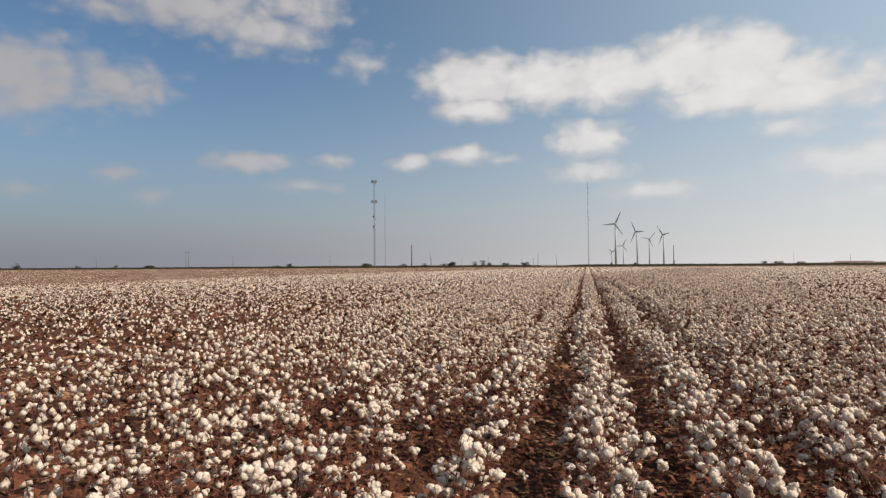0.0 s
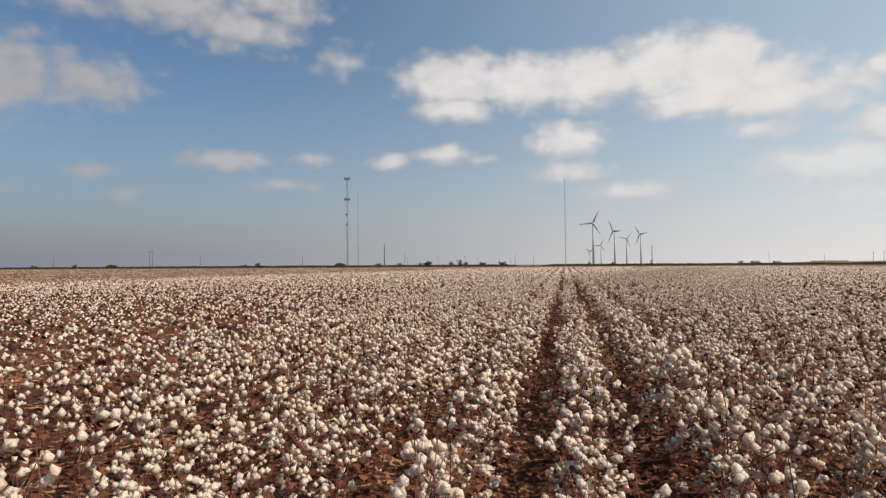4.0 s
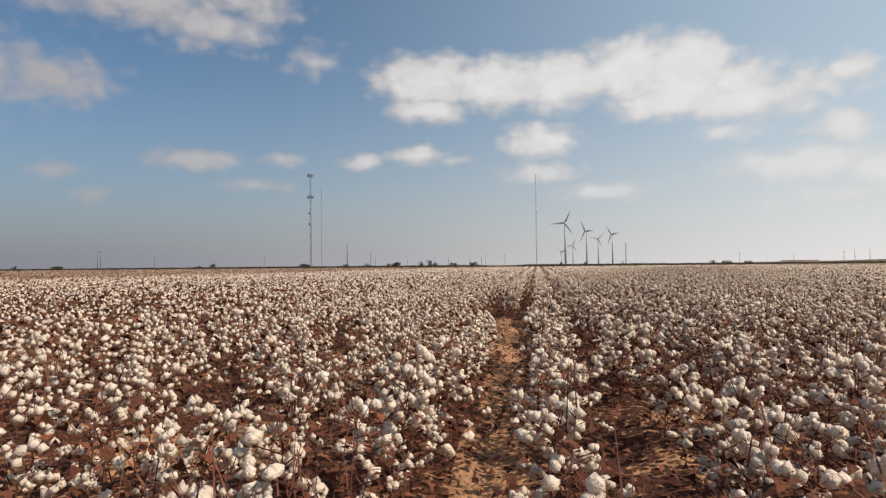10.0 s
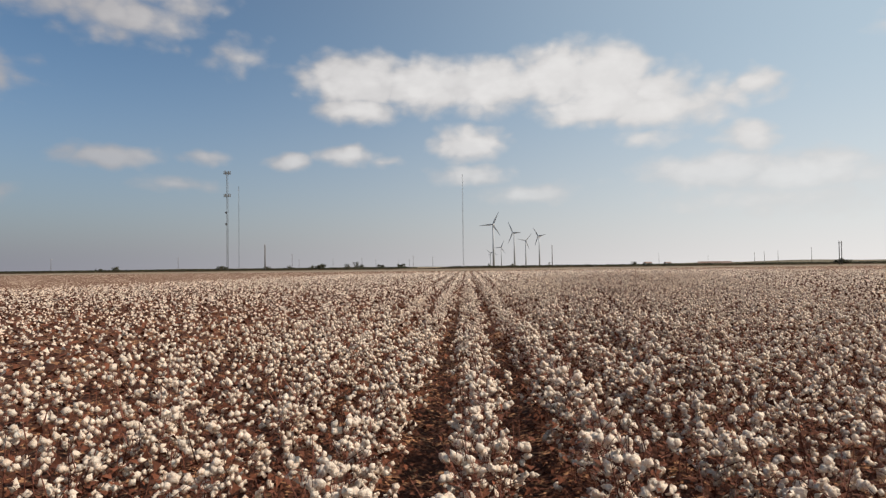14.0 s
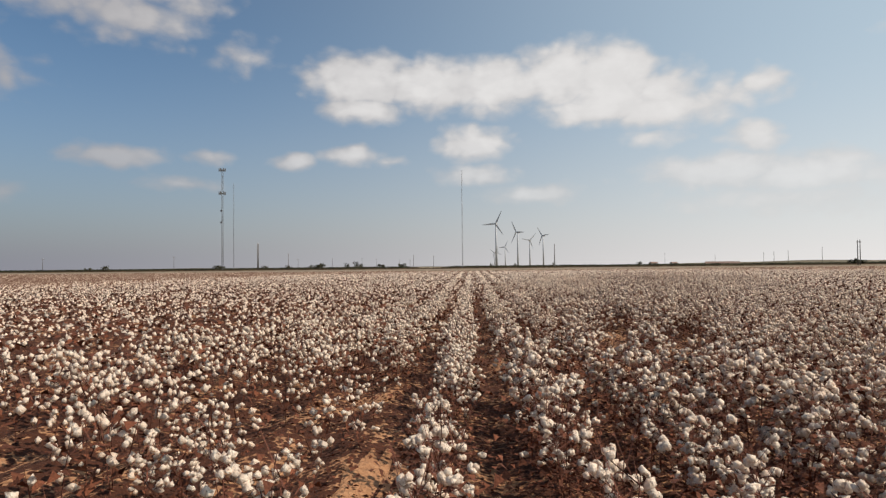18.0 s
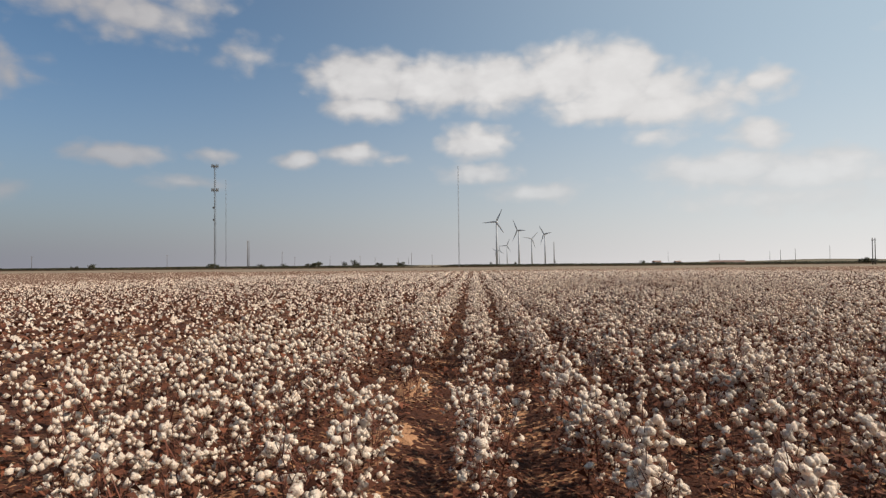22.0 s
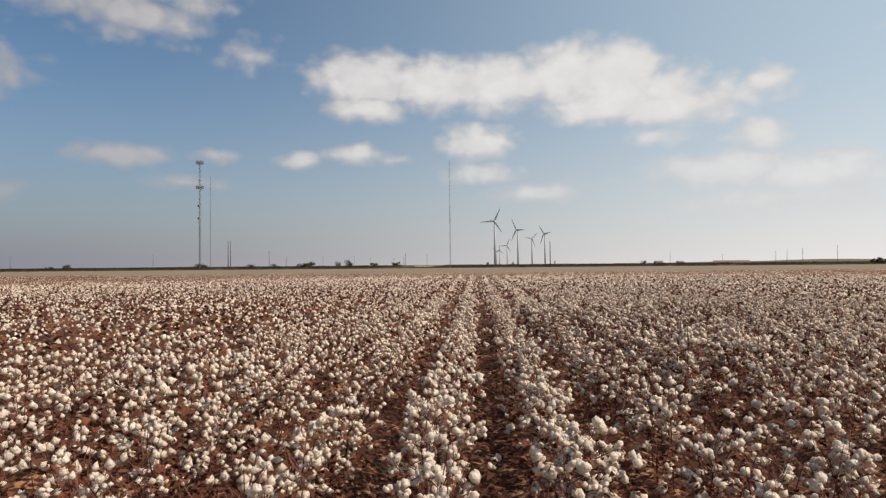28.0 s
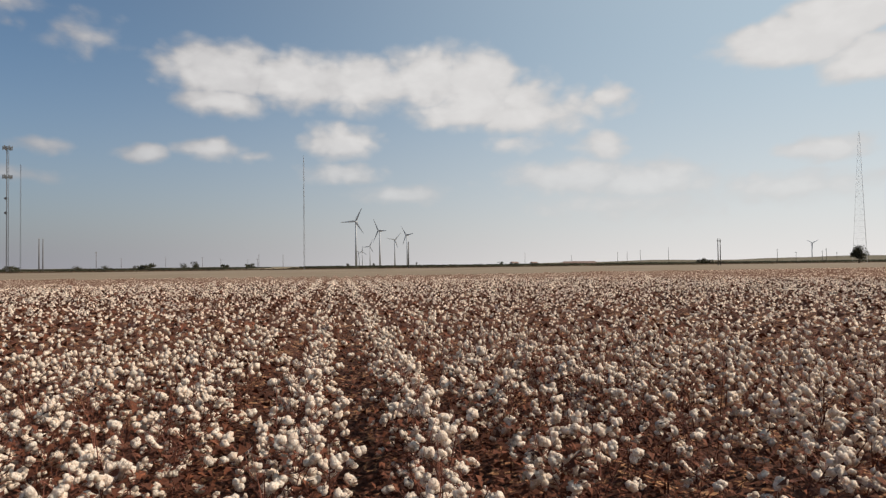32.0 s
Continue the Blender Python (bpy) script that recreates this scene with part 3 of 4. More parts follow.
def clump_shape():
    """Half a metre of a row far off: heads of lint over a dark hedge of wood and leaves."""
    leaves, bolls = [], []
    for i in range(rs.choice([6, 9, 10])):
        c = (rs.normal(0, 0.165), rs.uniform(-0.28, 0.28), 0)
        h = rs.uniform(0.42, 0.78) - 0.5 * abs(c[0])
        v, t = boll_shape(4, rs.uniform(0.030, 0.046))
        bolls.append((v + (c[0], c[1], h), t))
    for i in range(11):
        leaves.append(dead_leaf((rs.normal(0, 0.22), rs.uniform(-0.25, 0.25), rs.uniform(0.12, 0.66)), rs.uniform(0.05, 0.085)))
    return [], leaves, bolls


# bare and thin places in the crop: x, y, half width, half length, how many plants are left there
THIN = [(1.2, 39.5, 5.0, 7.6, 0.9), (3.2, 37.0, 1.6, 4.5, 0.85), (2.84, 26.0, 0.8, 3.0, 0.6), (0.44, 11.0, 0.5, 1.6, 0.6), (3.6, 61.4, 3.2, 2.8, 0.66), (8.7, 65.2, 1.6, 1.6, 0.55), (9.6, 69.2, 1.7, 3.2, 0.45),
        (7.6, 66.4, 1.4, 1.4, 0.55), (9.2, 75.4, 1.4, 2.2, 0.6), (16.3, 90.2, 1.2, 1.6, 0.5), (17.5, 105.8, 0.35, 4.0, 0.5)]
# bare sand between the plants: x, y, half width, half length
SANDS = [(1.32, 24.6, 0.26, 2.4), (1.34, 29.8, 0.30, 3.4), (1.31, 35.4, 0.31, 3.4), (1.22, 40.4, 0.24, 3.0), (1.04, 44.0, 0.24, 2.0), (0.90, 42.6, 0.30, 1.0), (0.72, 46.2, 0.30, 1.6), (-0.30, 33.7, 0.36, 0.8),
         (3.10, 33.4, 0.35, 0.9), (2.46, 32.1, 0.28, 0.5), (-0.79, 36.8, 0.50, 0.7), (-1.41, 36.6, 0.40, 0.6), (2.90, 38.1, 0.30, 0.9), (2.95, 36.5, 0.33, 0.7)]
SANDS += [(-0.62, 40.0, 0.40, 1.0), (2.88, 40.5, 0.28, 1.1), (1.75, 42.0, 0.28, 0.6), (2.05, 44.8, 0.33, 0.9), (0.56, 44.6, 0.27, 1.2), (0.59, 46.8, 0.30, 1.0), (1.85, 47.1, 0.25, 0.5),
          (5.45, 61.0, 0.36, 1.4), (1.50, 60.7, 0.30, 0.6), (4.20, 59.8, 0.33, 0.5), (6.60, 60.0, 0.25, 0.5), (9.97, 68.0, 0.40, 1.3), (6.75, 66.8, 0.30, 0.5), (9.90, 71.7, 0.30, 0.7)]
SANDS += [(8.45, 66.4, 0.32, 0.9), (8.50, 76.4, 0.28, 0.7), (9.70, 75.1, 0.30, 0.6), (8.48, 74.1, 0.30, 0.5), (11.15, 74.1, 0.30, 0.5), (10.28, 81.2, 0.25, 0.6), (7.27, 64.4, 0.30, 0.6),
          (4.90, 64.1, 0.30, 0.5), (9.30, 70.3, 0.38, 0.8)]


def left_of_crop(x, y):
    q = 1.0
    for cx, cy, rx, ry, keep in THIN:
        if ((x - cx) / rx) ** 2 + ((y - cy) / ry) ** 2 < 1:
            q = min(q, keep)
    n = noise.noise((x * 0.35, y * 0.22, 3.7)) + 0.8 * noise.noise((x * 1.1, y * 0.9, 9.1))
    return q * min(1.0, max(0.55, 1.12 + 0.8 * n))


def on_sand(x, y):
    return any(((x - cx) / (rx + 0.08)) ** 2 + ((y - cy) / ry) ** 2 < 1 for cx, cy, rx, ry in SANDS)


# where each half metre of each row stands, and how near the looked-at strip it lies
row_x = ROW0 + ROW * np.arange(-85, 96)
GX, GY = np.meshgrid(row_x, np.arange(1.25, FIELD_END, 0.565))
GX, GY = GX.ravel(), GY.ravel()
near_by = lane_distance(GX, GY)
kept = (near_by < 34) & worth(GX, GY)
GX, GY, near_by = GX[kept], GY[kept], near_by[kept]
placed = {1: [], 2: [], 3: [], 4: []}
single = []       # plants that are things of their own
for x, y, d in zip(GX, GY, near_by):
    level = 1 if d < 1.4 else 2 if d < 3.4 else 3 if d < 7.0 else 4
    q = left_of_crop(x, y) if y < 100 else max(0.8, left_of_crop(x, y))
    if level == 4:
        if rs.rand() < q + 0.35:
            placed[4].append((x + rs.uniform(-0.05, 0.05), y, 0 if rs.rand() < 0.5 else math.pi, rs.uniform(0.9, 1.1)))
        continue
    for k in range(3):
        if rs.rand() > q:
            continue
        px, py = x + rs.normal(0, 0.068), y - 0.28 + (k + rs.uniform(0.1, 0.9)) * 0.188
        if on_sand(px, py):
            continue
        spot = (px, py, rs.rand() * 6.28, rs.uniform(0.88, 1.06) + 0.12 * noise.noise((x * 0.8, y * 0.6, 5.5)))
        if level < 3 and ((2.6 < y < 7.2 and -4.0 < x < 2.4) or (97.4 < y < 102.4 and 14.8 < x < 20.4)):
            single.append(spot)
        else:
            placed[level].append(spot)

fv, ft, fm = [], [], []
count = 0
for level, spots in placed.items():
    kinds = 14
    spots = np.array(spots)
    which = rs.randint(0, kinds, len(spots))
    for k in range(kinds):
        wood, leaves, bolls = plant_shape(level) if level < 4 else clump_shape()
        group = [joined(p) for p in (wood, leaves, bolls)]
        V, T = joined(group)
        mi = np.concatenate([np.full(len(g[1]), i) for i, g in enumerate(group)])
        mine = spots[which == k]
        if not len(mine):
            continue
        c, s = np.cos(mine[:, 2])[:, None], np.sin(mine[:, 2])[:, None]
        sc = mine[:, 3][:, None]
        W = np.stack([(V[None, :, 0] * c - V[None, :, 1] * s) * sc + mine[:, 0][:, None],
                      (V[None, :, 0] * s + V[None, :, 1] * c) * sc + mine[:, 1][:, None],
                      V[None, :, 2] * sc + np.zeros_like(c)], -1)
        fv.append(W.reshape(-1, 3))
        ft.append((T[None] + (np.arange(len(mine)) * len(V))[:, None, None] + count).reshape(-1, 3))
        fm.append(np.tile(mi, len(mine)))
        count += len(mine) * len(V)
fv, ft, fm = np.concatenate(fv), np.concatenate(ft), np.concatenate(fm)
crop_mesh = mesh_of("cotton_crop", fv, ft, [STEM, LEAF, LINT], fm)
crop_mesh.polygons.foreach_set("use_smooth", fm == 2)
crop = tagged(new("cotton_crop", crop_mesh), "ripe cotton crop in long rows, open white bolls on dry brown plants", "cotton", kind="stuff")
del fv, ft, fm

# single plants where the field is seen nearest
models = []
for k in range(10):
    wood, leaves, bolls = plant_shape(0)
    models.append((part("stem", joined(wood), STEM).data, part("dead_leaves", joined(leaves), LEAF).data,
                   [mesh_of("boll", v, t, [LINT], smooth=True) for v, t in bolls]))
for ob in [o for o in scene.collection.objects if o.name.startswith(("stem", "dead_leaves"))]:
    bpy.data.objects.remove(ob)
firsts = {}
for i, (x, y, turn, size) in enumerate(single[:330]):
    k = i % len(models)
    m = pose(x, y, 0.0, 0, 0, math.degrees(turn))
    if k in firsts:
        copy_thing(firsts[k], m)
        continue
    plant = empty("cotton_plant", x, y, 0.0, math.degrees(turn))
    tagged(plant, "dry brown cotton plant with open white bolls, rooted in red soil", "cotton plant", "cotton plants in rows")
    part("stem", models[k][0], STEM, plant, "dark woody stem with forked branches and split boll cases")
    part("dead_leaves", models[k][1], LEAF, plant, "curled dead brown leaves")
    for me in models[k][2]:
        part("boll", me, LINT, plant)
    firsts[k] = plant

# the rest of the field, far off: the tops of the rows
cx = ROW0 + ROW / 2 * np.arange(-590, 700)
cy = np.arange(-40, FIELD_END + 0.1, 3.0)
X, Y = np.meshgrid(cx, cy)
crest = (np.round((X - ROW0) / (ROW / 2)).astype(int) % 2 == 0)
Z = np.where(crest, 0.70, 0.50) + rs.uniform(-0.07, 0.07, X.shape)
Z = np.where((lane_distance(X, Y) < 34) & worth(X, Y), 0.02, Z)      # the rim comes down to the soil behind the last single plants
i = np.arange(X.size).reshape(X.shape)
mx, my = (X[:-1, :-1] + X[:-1, 1:]) / 2, (Y[:-1, :-1] + Y[1:, :-1]) / 2
use = ~((lane_distance(mx, my) < 32) & worth(mx, my)) & (lane_distance(mx, my) > 9)
a, b, c, d = i[:-1, :-1][use], i[:-1, 1:][use], i[1:, 1:][use], i[1:, :-1][use]
far_mesh = mesh_of("far_cotton", np.stack([X, Y, Z], -1).reshape(-1, 3), np.concatenate([np.stack([a, b, c], 1), np.stack([a, c, d], 1)]), [CANOPY], smooth=True)
tagged(new("far_cotton", far_mesh), "far rows of ripe cotton merging into one canopy", "cotton", kind="stuff")

def sand_patch(x, y, wide, long):
    """Bare sand between the rows, with a ragged rim, draped over the bed."""
    V, T, n = [(x, y)], [], 40
    for ring in (0.4, 0.75, 1.0):
        for k in range(n):
            a = k * math.tau / n
            r = ring * (1 + 0.45 * noise.noise((x + 2.6 * math.cos(a), y + 6 * math.sin(a), 0.5)) + 0.30 * noise.noise((x + 9 * math.cos(a), y + 15 * math.sin(a), 2.5)))
            V.append((x + wide * r * math.cos(a), y + long * r * math.sin(a)))
    for k in range(n):
        j = (k + 1) % n
        T.append((0, 1 + k, 1 + j))
        for q in (0, n):
            T += [(1 + q + k, 1 + q + n + k, 1 + q + n + j), (1 + q + k, 1 + q + n + j, 1 + q + j)]
    V = np.array(V)
    Z = soil_height(V[:, 0], V[:, 1]) + 0.012
    Z[-n:] -= 0.03
    return tagged(new("bare_sand", mesh_of("bare_sand", np.column_stack([V, Z]), T, [SAND], smooth=True)), "bare orange sand in a furrow between cotton rows", "sand", kind="structure")


for x, y, w, l in SANDS:
    sand_patch(x, y, w, l)

# fallen leaves and bits of stalk between the rows
pieces = []
n = 70000
lx = rs.uniform(-4.5, 4.5, n)
ly = rs.uniform(1, 112, n)
lx += np.interp(ly, WAY[:, 1], WAY[:, 0])
lz = soil_height(lx, ly) + 0.012
for x, y, z in zip(lx, ly, lz):
    a, r = rs.rand() * 6.3, rs.uniform(0.010, 0.032)
    ca, sa = math.cos(a) * r, math.sin(a) * r
    pieces.append(((x + ca, y + sa, z + 0.012), (x - sa, y + ca, z + 0.02 + r * 0.5), (x - ca, y - sa, z + 0.01)))
V = np.array(pieces).reshape(-1, 3)
base = np.arange(n)[:, None] * 3
T = base + np.array([[0, 1, 2]])
tagged(new("leaf_litter", mesh_of("leaf_litter", V, T, [LEAF])), "dead brown cotton leaves strewn over the soil", "leaves", kind="stuff")

# ---- far things ----


def lattice_mast(name, x, y, high, wide, bays, label, material, top_wide=None, leg=0.07):
    """A three-legged lattice mast."""
    high -= float(land(y))
    mast = tagged(empty(name, x, y, float(land(y)), 17), label, "mast")
    top_wide = wide if top_wide is None else top_wide
    r = leg

    def leg_at(k, q):
        w = wide + (top_wide - wide) * q
        return Vector((w * 0.577 * math.cos(k * math.tau / 3), w * 0.577 * math.sin(k * math.tau / 3), high * q))
    for k in range(3):
        part("leg", rod(leg_at(k, 0), leg_at(k, 1), r, r * 0.8, 5), material, mast)
    bm = bmesh.new()
    for i in range(bays):
        for k in range(3):
            bar(bm, leg_at(k, i / bays), leg_at((k + 1) % 3, (i + 1) / bays), r * 0.5, sides=3)
            bar(bm, leg_at(k, (i + 1) / bays), leg_at((k + 1) % 3, (i + 1) / bays), r * 0.5, sides=3)
    tagged(part("bracing", bm, material, mast), kind="stuff")
    return mast


cell = lattice_mast("cell_tower", -184.7, 506.8, 76.6, 1.25, 40, "tall grey lattice cell tower with antennas and dishes", DARKSTEEL, leg=0.13)
TOP = 76.6 - float(land(506.8))
for q, n, r in ((0.985, 6, 2.3), (0.755, 6, 2.3)):
    bm = bmesh.new()
    for k in range(n):
        a0, a1 = k * math.tau / n, (k + 1) * math.tau / n
        bar(bm, (r * math.cos(a0), r * math.sin(a0), TOP * q), (r * math.cos(a1), r * math.sin(a1), TOP * q), 0.16, sides=4)
        bar(bm, (0, 0, TOP * q), (r * math.cos(a0), r * math.sin(a0), TOP * q), 0.1, sides=4)
    ring = part("antenna_platform", bm, DARKSTEEL, cell)
    for k in range(n):
        a0 = k * math.tau / n
        px, py = r * math.cos(a0), r * math.sin(a0)
        part("antenna", box(px - 0.3, px + 0.3, py - 0.3, py + 0.3, TOP * q - 1.0, TOP * q + 1.5, 0.05), DARKSTEEL, ring, "grey panel antenna")
for q in (0.585, 0.47):
    bm = rod((-0.5, -0.6, TOP * q), (-0.7, -1.2, TOP * q), 0.75, 0.85, 14)
    part("dish", bm, DARKSTEEL, cell, "round microwave dish")
lattice_mast("radio_mast", -167.7, 486.6, 62.2, 0.5, 30, "slim grey radio mast beside the cell tower", DARKSTEEL, leg=0.05)
lattice_mast("radio_mast", 1.1, 389, 53.5, 0.5, 30, "slim grey radio mast beside the farm road", MASTGREY, leg=0.045)
lattice_mast("lattice_tower", 299, 379, 71, 7.6, 22, "tall tapering pale steel lattice tower", STEEL, 0.6, 0.055)


def wind_turbine(x, y, hub, turn, spin, reach):
    hub -= float(land(y))
    t = tagged(empty("wind_turbine", x, y, float(land(y)), turn), "pale grey three-bladed wind turbine on the plain", "wind turbine", "wind turbines")
    part("tower", rod((0, 0, -0.5), (0, 0, hub - 1.2), hub * 0.027, hub * 0.017, 16), TURBINE, t)
    k = hub / 58
    part("nacelle", box(-1.4 * k, 1.4 * k, -2.2, 5.0 * k, hub - 1.3 * k, hub + 1.4 * k, 0.4 * k), TURBINE, t)
    part("rotor_hub", rod((0, -2.2, hub), (0, -4.4, hub), 1.3 * k, 0.5, 12), TURBINE, t)
    for k in range(3):
        g = radians(spin + 120 * k)
        up = Vector((math.sin(g), 0, math.cos(g)))
        side = Vector((math.cos(g), 0, -math.sin(g)))
        bm = bmesh.new()
        rings = []
        for q, w, d in ((0.02, 0.75, 0.7), (0.18, 1.45, 0.45), (0.5, 0.95, 0.25), (0.85, 0.5, 0.12), (1.0, 0.15, 0.05)):
            c = Vector((0, -3.4 - 0.8 * q * q, hub)) + up * (reach * q)
            rings.append([bm.verts.new(c + side * (w * sx * reach / 24) + Vector((0, d * sy * reach / 24, 0))) for sx, sy in ((-1, 0), (-0.2, 1), (1.2, 0), (-0.2, -1))])
        for p, r in zip(rings, rings[1:]):
            for j in range(4):
                bm.faces.new((p[j], p[(j + 1) % 4], r[(j + 1) % 4], r[j]))
        bm.faces.new(rings[-1])
        part("blade", bm, TURBINE, t)
    return t


wind_turbine(38.7, 851, 54.0, -12, 26, 18.8)
wind_turbine(77.6, 989, 49.7, -52, -28, 20)
wind_turbine(150.5, 1272, 56.5, -52, -36, 22)
wind_turbine(178, 1838, 69, 10, 40, 28)
wind_turbine(114, 1993, 54, -20, 25, 24)
wind_turbine(91, 2298, 41, -20, 70, 20)
wind_turbine(106, 2394, 46, -20, 5, 22)
wind_turbine(846, 1032, 29, -30, 60, 11)


def utility_pole(x, y, high, turn=0.0):
    high -= float(land(y))
    p = tagged(empty("utility_pole", x, y, float(land(y)), turn), "weathered wooden utility pole with one crossarm", "utility pole", "poles on the plain")
    part("pole", rod((0, 0, -0.4), (0, 0, high), 0.19, 0.13, 8), POLE, p)
    part("crossarm", box(-1.2, 1.2, -0.07, 0.07, high - 0.75, high - 0.58, 0.015), POLE, p)
    for k in (-1.1, 0.5, 1.1):
        part("insulator", rod((k, 0, high - 0.58), (k, 0, high - 0.35), 0.05, 0.035, 6), STEEL, p)
    return p


def pole_frame(x, y, high, gap, turn):
    """Two tall poles with a beam between."""
    high -= float(land(y))
    p = tagged(empty("pole_frame", x, y, float(land(y)), turn), "pair of tall dark power poles joined by a beam", "power pole", "power line frames")
    for s in (-1, 1):
        part("pole", rod((s * gap / 2, 0, -0.4), (s * gap / 2, 0, high), 0.2, 0.14, 8), POLE, p)
        part("insulator", rod((s * gap / 2, 0.1, high - 1.3), (s * gap / 2, 0.1, high - 0.9), 0.07, 0.05, 6), STEEL, p)
    part("beam", box(-gap * 0.95, gap * 0.95, -0.1, 0.1, high - 1.0, high - 0.75, 0.02), POLE, p)
    return p


def power_pole(x, y, high):
    high -= float(land(y))
    p = tagged(empty("power_pole", x, y, float(land(y)), 20), "tall bare dark power pole beside the farm road", "power pole", "tall power poles")
    part("pole", rod((0, 0, -0.4), (0, 0, high), 0.26, 0.17, 8), POLE, p)
    part("cap", rod((0, 0, high), (0, 0, high + 0.25), 0.19, 0.12, 8), STEEL, p)


power_pole(-116.9, 395.6, 14.6)
power_pole(-121.2, 409.0, 15.0)
pole_frame(-330, 444, 13.5, 2.0, 30)
pole_frame(161, 304, 9.6, 0.9, -10)
power_pole(48.2, 363, 11.1)
for x, y, h in ((-131, 499, 10.7), (-178, 684, 8.9), (-148, 714, 9.5), (-120, 741, 10.0), (-110, 784, 8.6), (-85, 808, 7.9), (-48, 612, 10.3), (264, 599, 8.9),
                (262, 577, 9.5), (262, 554, 10.0), (332, 630, 13.9), (260, 858, 13.0), (324, 856, 9.4), (319, 468, 8.5), (419, 568, 7.6), (434, 555, 8.2)):
    utility_pole(x, y, h, 35 + (x * 7) % 60)
for x, y, h in ((382, 494, 9.0), (469, 577, 7.4), (-325, 504, 9.4), (-262, 584, 10.7), (-386, 406, 8.7), (-60, 697, 7.2), (-31, 639, 9.5)):
    utility_pole(x, y, h, 35 + (x * 7) % 60)


def foliage(centre, size, n, leaf, lumps=7):
    """Many small leaf clumps, gathered into uneven lumps."""
    cs = [(rs.normal(0, 0.42), rs.normal(0, 0.42), rs.uniform(-0.5, 0.55), rs.uniform(0.3, 0.55)) for _ in range(lumps)]
    out = []
    for i in range(n):
        x, y, z, r = cs[i % lumps]
        d = rs.normal(0, 1, 3)
        d *= r * rs.uniform(0.5, 1.05) / np.linalg.norm(d)
        out.append(dead_leaf((centre[0] + (x + d[0]) * size[0], centre[1] + (y + d[1]) * size[1], max(0.1, centre[2] + (z + d[2]) * size[2])), leaf * rs.uniform(0.6, 1.3)))
    return joined(out)


def bush(x, y, wide, high):
    high = high * 1.1 - float(land(y))
    b = tagged(empty("bush", x, y, float(land(y))), "dark scrubby bush standing alone on the dry plain", "bush", "bushes on the plain")
    bm = bmesh.new()
    for k in range(4):
        g = k * 1.7
        bar(bm, (0, 0, -0.1), (wide * 0.22 * math.cos(g), wide * 0.22 * math.sin(g), high * 0.6), 0.12, 0.04, 5)
    part("trunk", bm, BARK, b)
    part("crown", foliage((0, 0, high * 0.42), (wide * 0.42, wide * 0.42, high * 0.5), 460, max(0.24, wide * 0.05), 10), SCRUB, b)
    return b


for x, y, w, h in ((-123, 720, 10.9, 6.4), (-132, 718, 8.5, 4.4), (-155, 691, 12.9, 4.4), (-164, 689, 5.9, 3.6), (-203, 654, 7.9, 3.8), (-169, 624, 7.4, 3.0),
                   (25, 656, 4.2, 2.6), (49, 655, 3.7, 2.2), (145, 1087, 5.7, 4.0), (-392, 342, 6.9, 4.6), (-376, 415, 5.3, 3.8), (-220, 416, 6.2, 3.2)):
    bush(x, y, w, h)
for x, y, w, h in ((-233, 420, 5.4, 1.8), (-148, 623, 4.8, 2.6), (-99, 620, 7.0, 4.2), (249, 446, 11.9, 2.6), (-76, 749, 15.0, 3.4), (-97, 736, 12.3, 2.6),
                   (182, 693, 7.0, 3.0), (-395, 397, 5.3, 2.4), (-382, 462, 13.6, 2.6), (-228, 599, 11.6, 3.0), (-140, 616, 11.6, 3.2)):
    bush(x, y, w, h)

tree = tagged(empty("tree", 249, 330.5, float(land(330.5))), "dark leafy tree standing alone at the field's edge", "tree")
part("trunk", rod((0, 0, -0.3), (0.1, 0, 3.0), 0.34, 0.2, 10), BARK, tree)
for k in range(6):
    g = k * 1.05
    part("limb", rod((0.08, 0, 1.6 + 0.25 * k), (1.9 * math.cos(g), 1.9 * math.sin(g), 4.0 + 0.4 * (k % 3)), 0.14, 0.05, 6), BARK, tree)
part("crown", foliage((0, 0, 4.3), (3.3, 3.3, 3.9), 3000, 0.3, 22), SCRUB, tree)


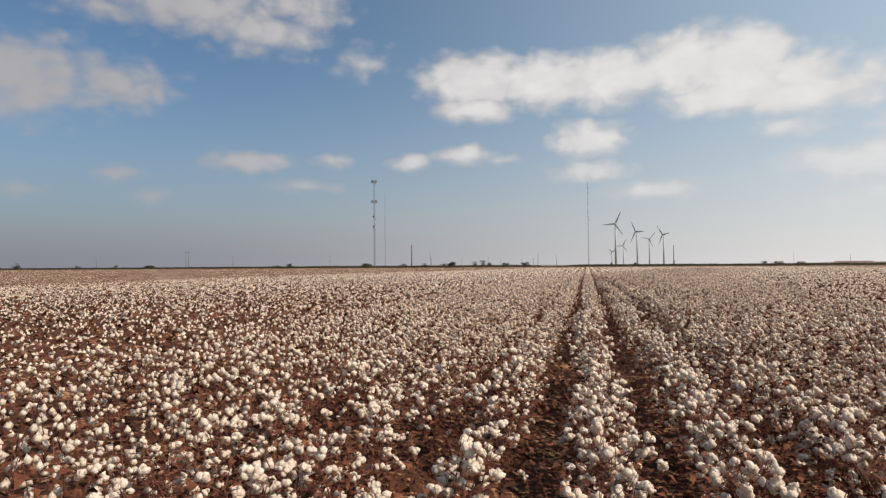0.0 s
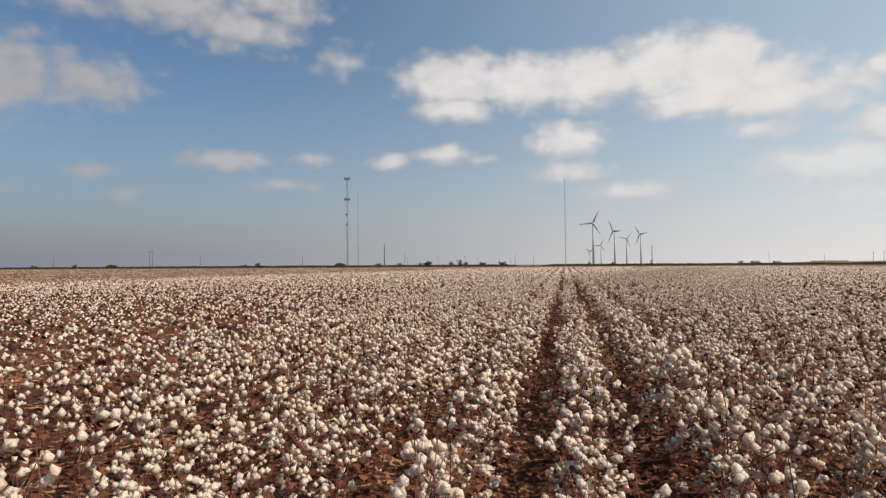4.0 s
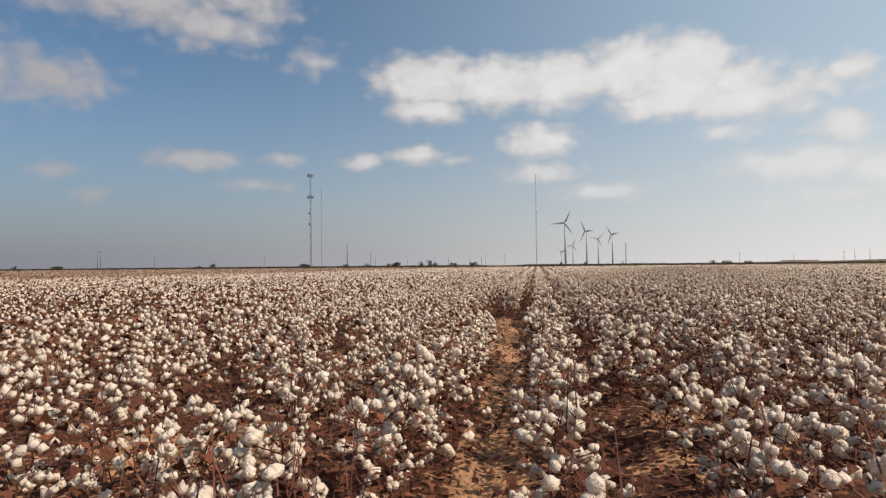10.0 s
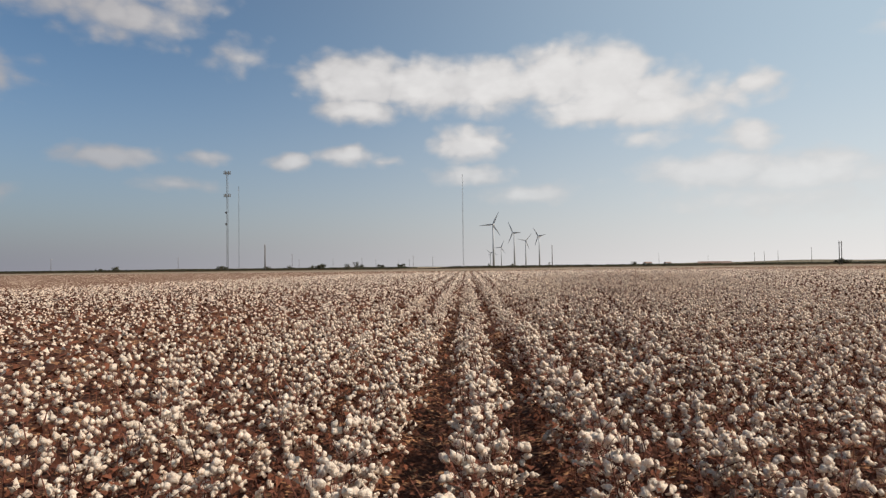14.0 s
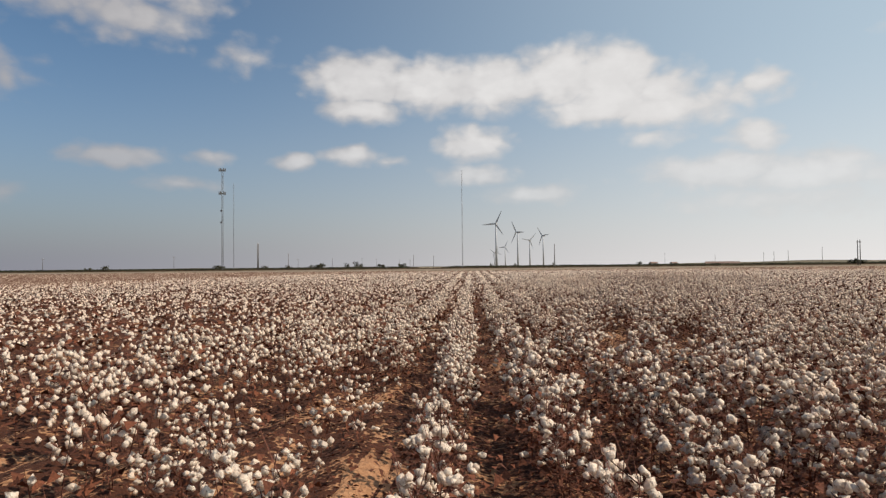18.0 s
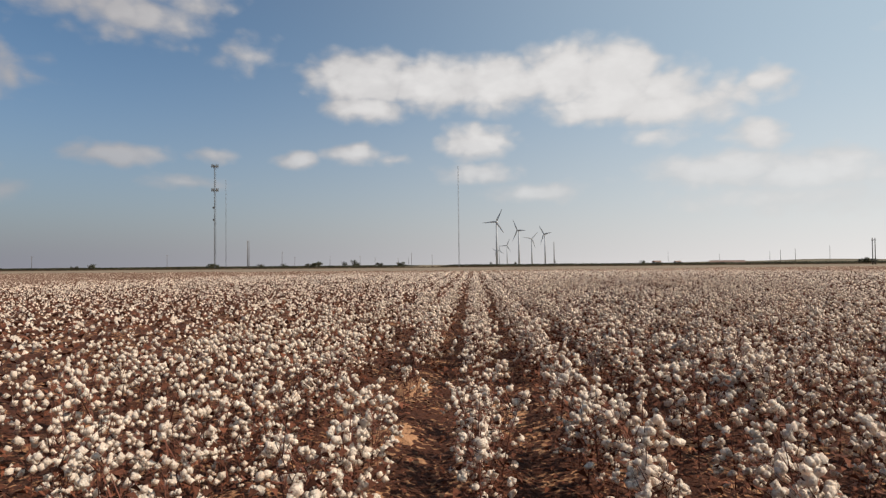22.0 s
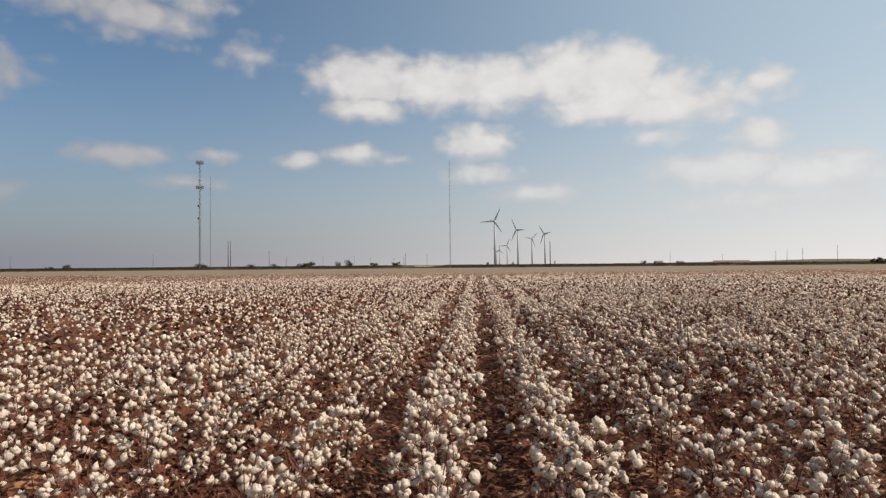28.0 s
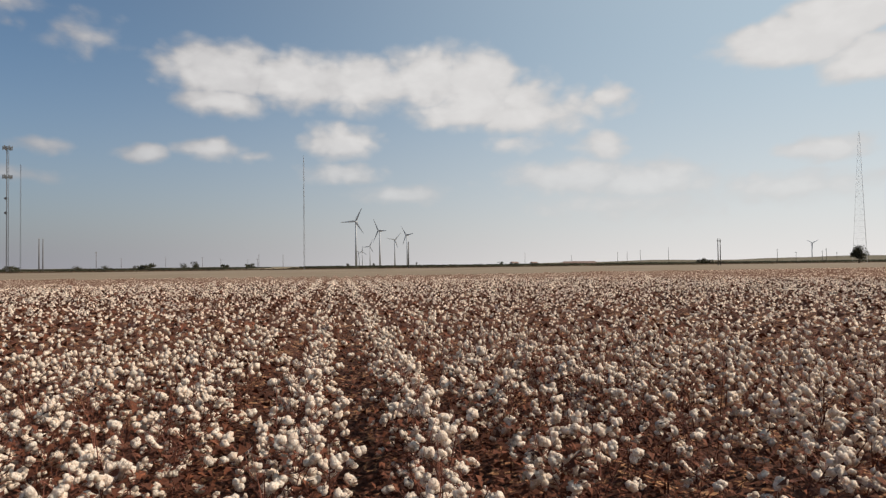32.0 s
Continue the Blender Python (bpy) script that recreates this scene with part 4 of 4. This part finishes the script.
def shed(name, x, y, wide, deep, high, turn, wall, label):
    s = tagged(empty(name, x, y, float(land(y)), turn), label, "shed")
    part("wall", box(-wide / 2, wide / 2, -deep / 2, deep / 2, -0.2, high), wall, s)
    bm = bmesh.new()
    e, r = 0.4, high + deep * 0.22
    pts = [bm.verts.new(p) for p in ((-wide / 2 - e, -deep / 2 - e, high - 0.1), (wide / 2 + e, -deep / 2 - e, high - 0.1), (wide / 2 + e, 0, r), (-wide / 2 - e, 0, r),
                                     (-wide / 2 - e, deep / 2 + e, high - 0.1), (wide / 2 + e, deep / 2 + e, high - 0.1))]
    for f in ((0, 1, 2, 3), (3, 2, 5, 4), (0, 3, 4), (1, 5, 2), (0, 4, 5, 1)):
        bm.faces.new([pts[k] for k in f])
    part("roof", bm, ROOFM, s)
    part("door", box(-1.4, 1.4, -deep / 2 - 0.06, -deep / 2 - 0.01, 0, min(2.6, high * 0.85)), DARKWALL if wall is WALLP else ROOFM, s)
    for k in (-0.34, 0.34):
        part("window", box(k * wide - 0.6, k * wide + 0.6, -deep / 2 - 0.05, -deep / 2 - 0.01, high * 0.42, high * 0.75), GLASSY, s)
    return s


shed("shed", 195, 690, 7, 6, 2.6, 15, WALLP, "small weathered pale grey farm shed on the horizon")
shed("shed", 214, 684, 6, 5, 2.4, 15, WALLP, "small weathered pale grey farm shed on the horizon")
shed("barn", 248, 648, 30, 9, 1.5, -21, DARKWALL, "long low dark barn on the horizon")


def tufts(name, n, x0, x1, y0, y1, high, wide, material, label, clump=1.0):
    V, T = [], []
    for i in range(n):
        x = rs.uniform(x0, x1)
        if clump < 1 and noise.noise((x * 0.02, y0 * 0.1, 1.3)) < 0.25 - clump:
            continue
        y, h, w, g = rs.uniform(y0, y1), high * rs.uniform(0.4, 1.2), wide * rs.uniform(0.5, 1.4), rs.uniform(-0.5, 0.5)
        for s in (-0.6, 0.0, 0.6):
            k = len(V)
            z = float(land(y)) - 0.05
            V += [(x + s * w - w * 0.5, y, z), (x + s * w + w * 0.5, y + g, z), (x + s * w * 1.6 + g * 0.3, y + g * 0.5, z + h * (1 - 0.25 * abs(s)))]
            T.append((k, k + 1, k + 2))
    return tagged(new(name, mesh_of(name, V, T, [material])), label, "weeds", kind="stuff")


tufts("verge_weeds", 11000, -600, 620, 389.5, 396.5, 0.8, 0.8, WEED, "dark dry weeds along the farm road")
tufts("far_scrub", 9000, -900, 1000, 520, 900, 1.9, 3.2, SCRUB, "low dark scrub scattered over the far plain", 0.55)
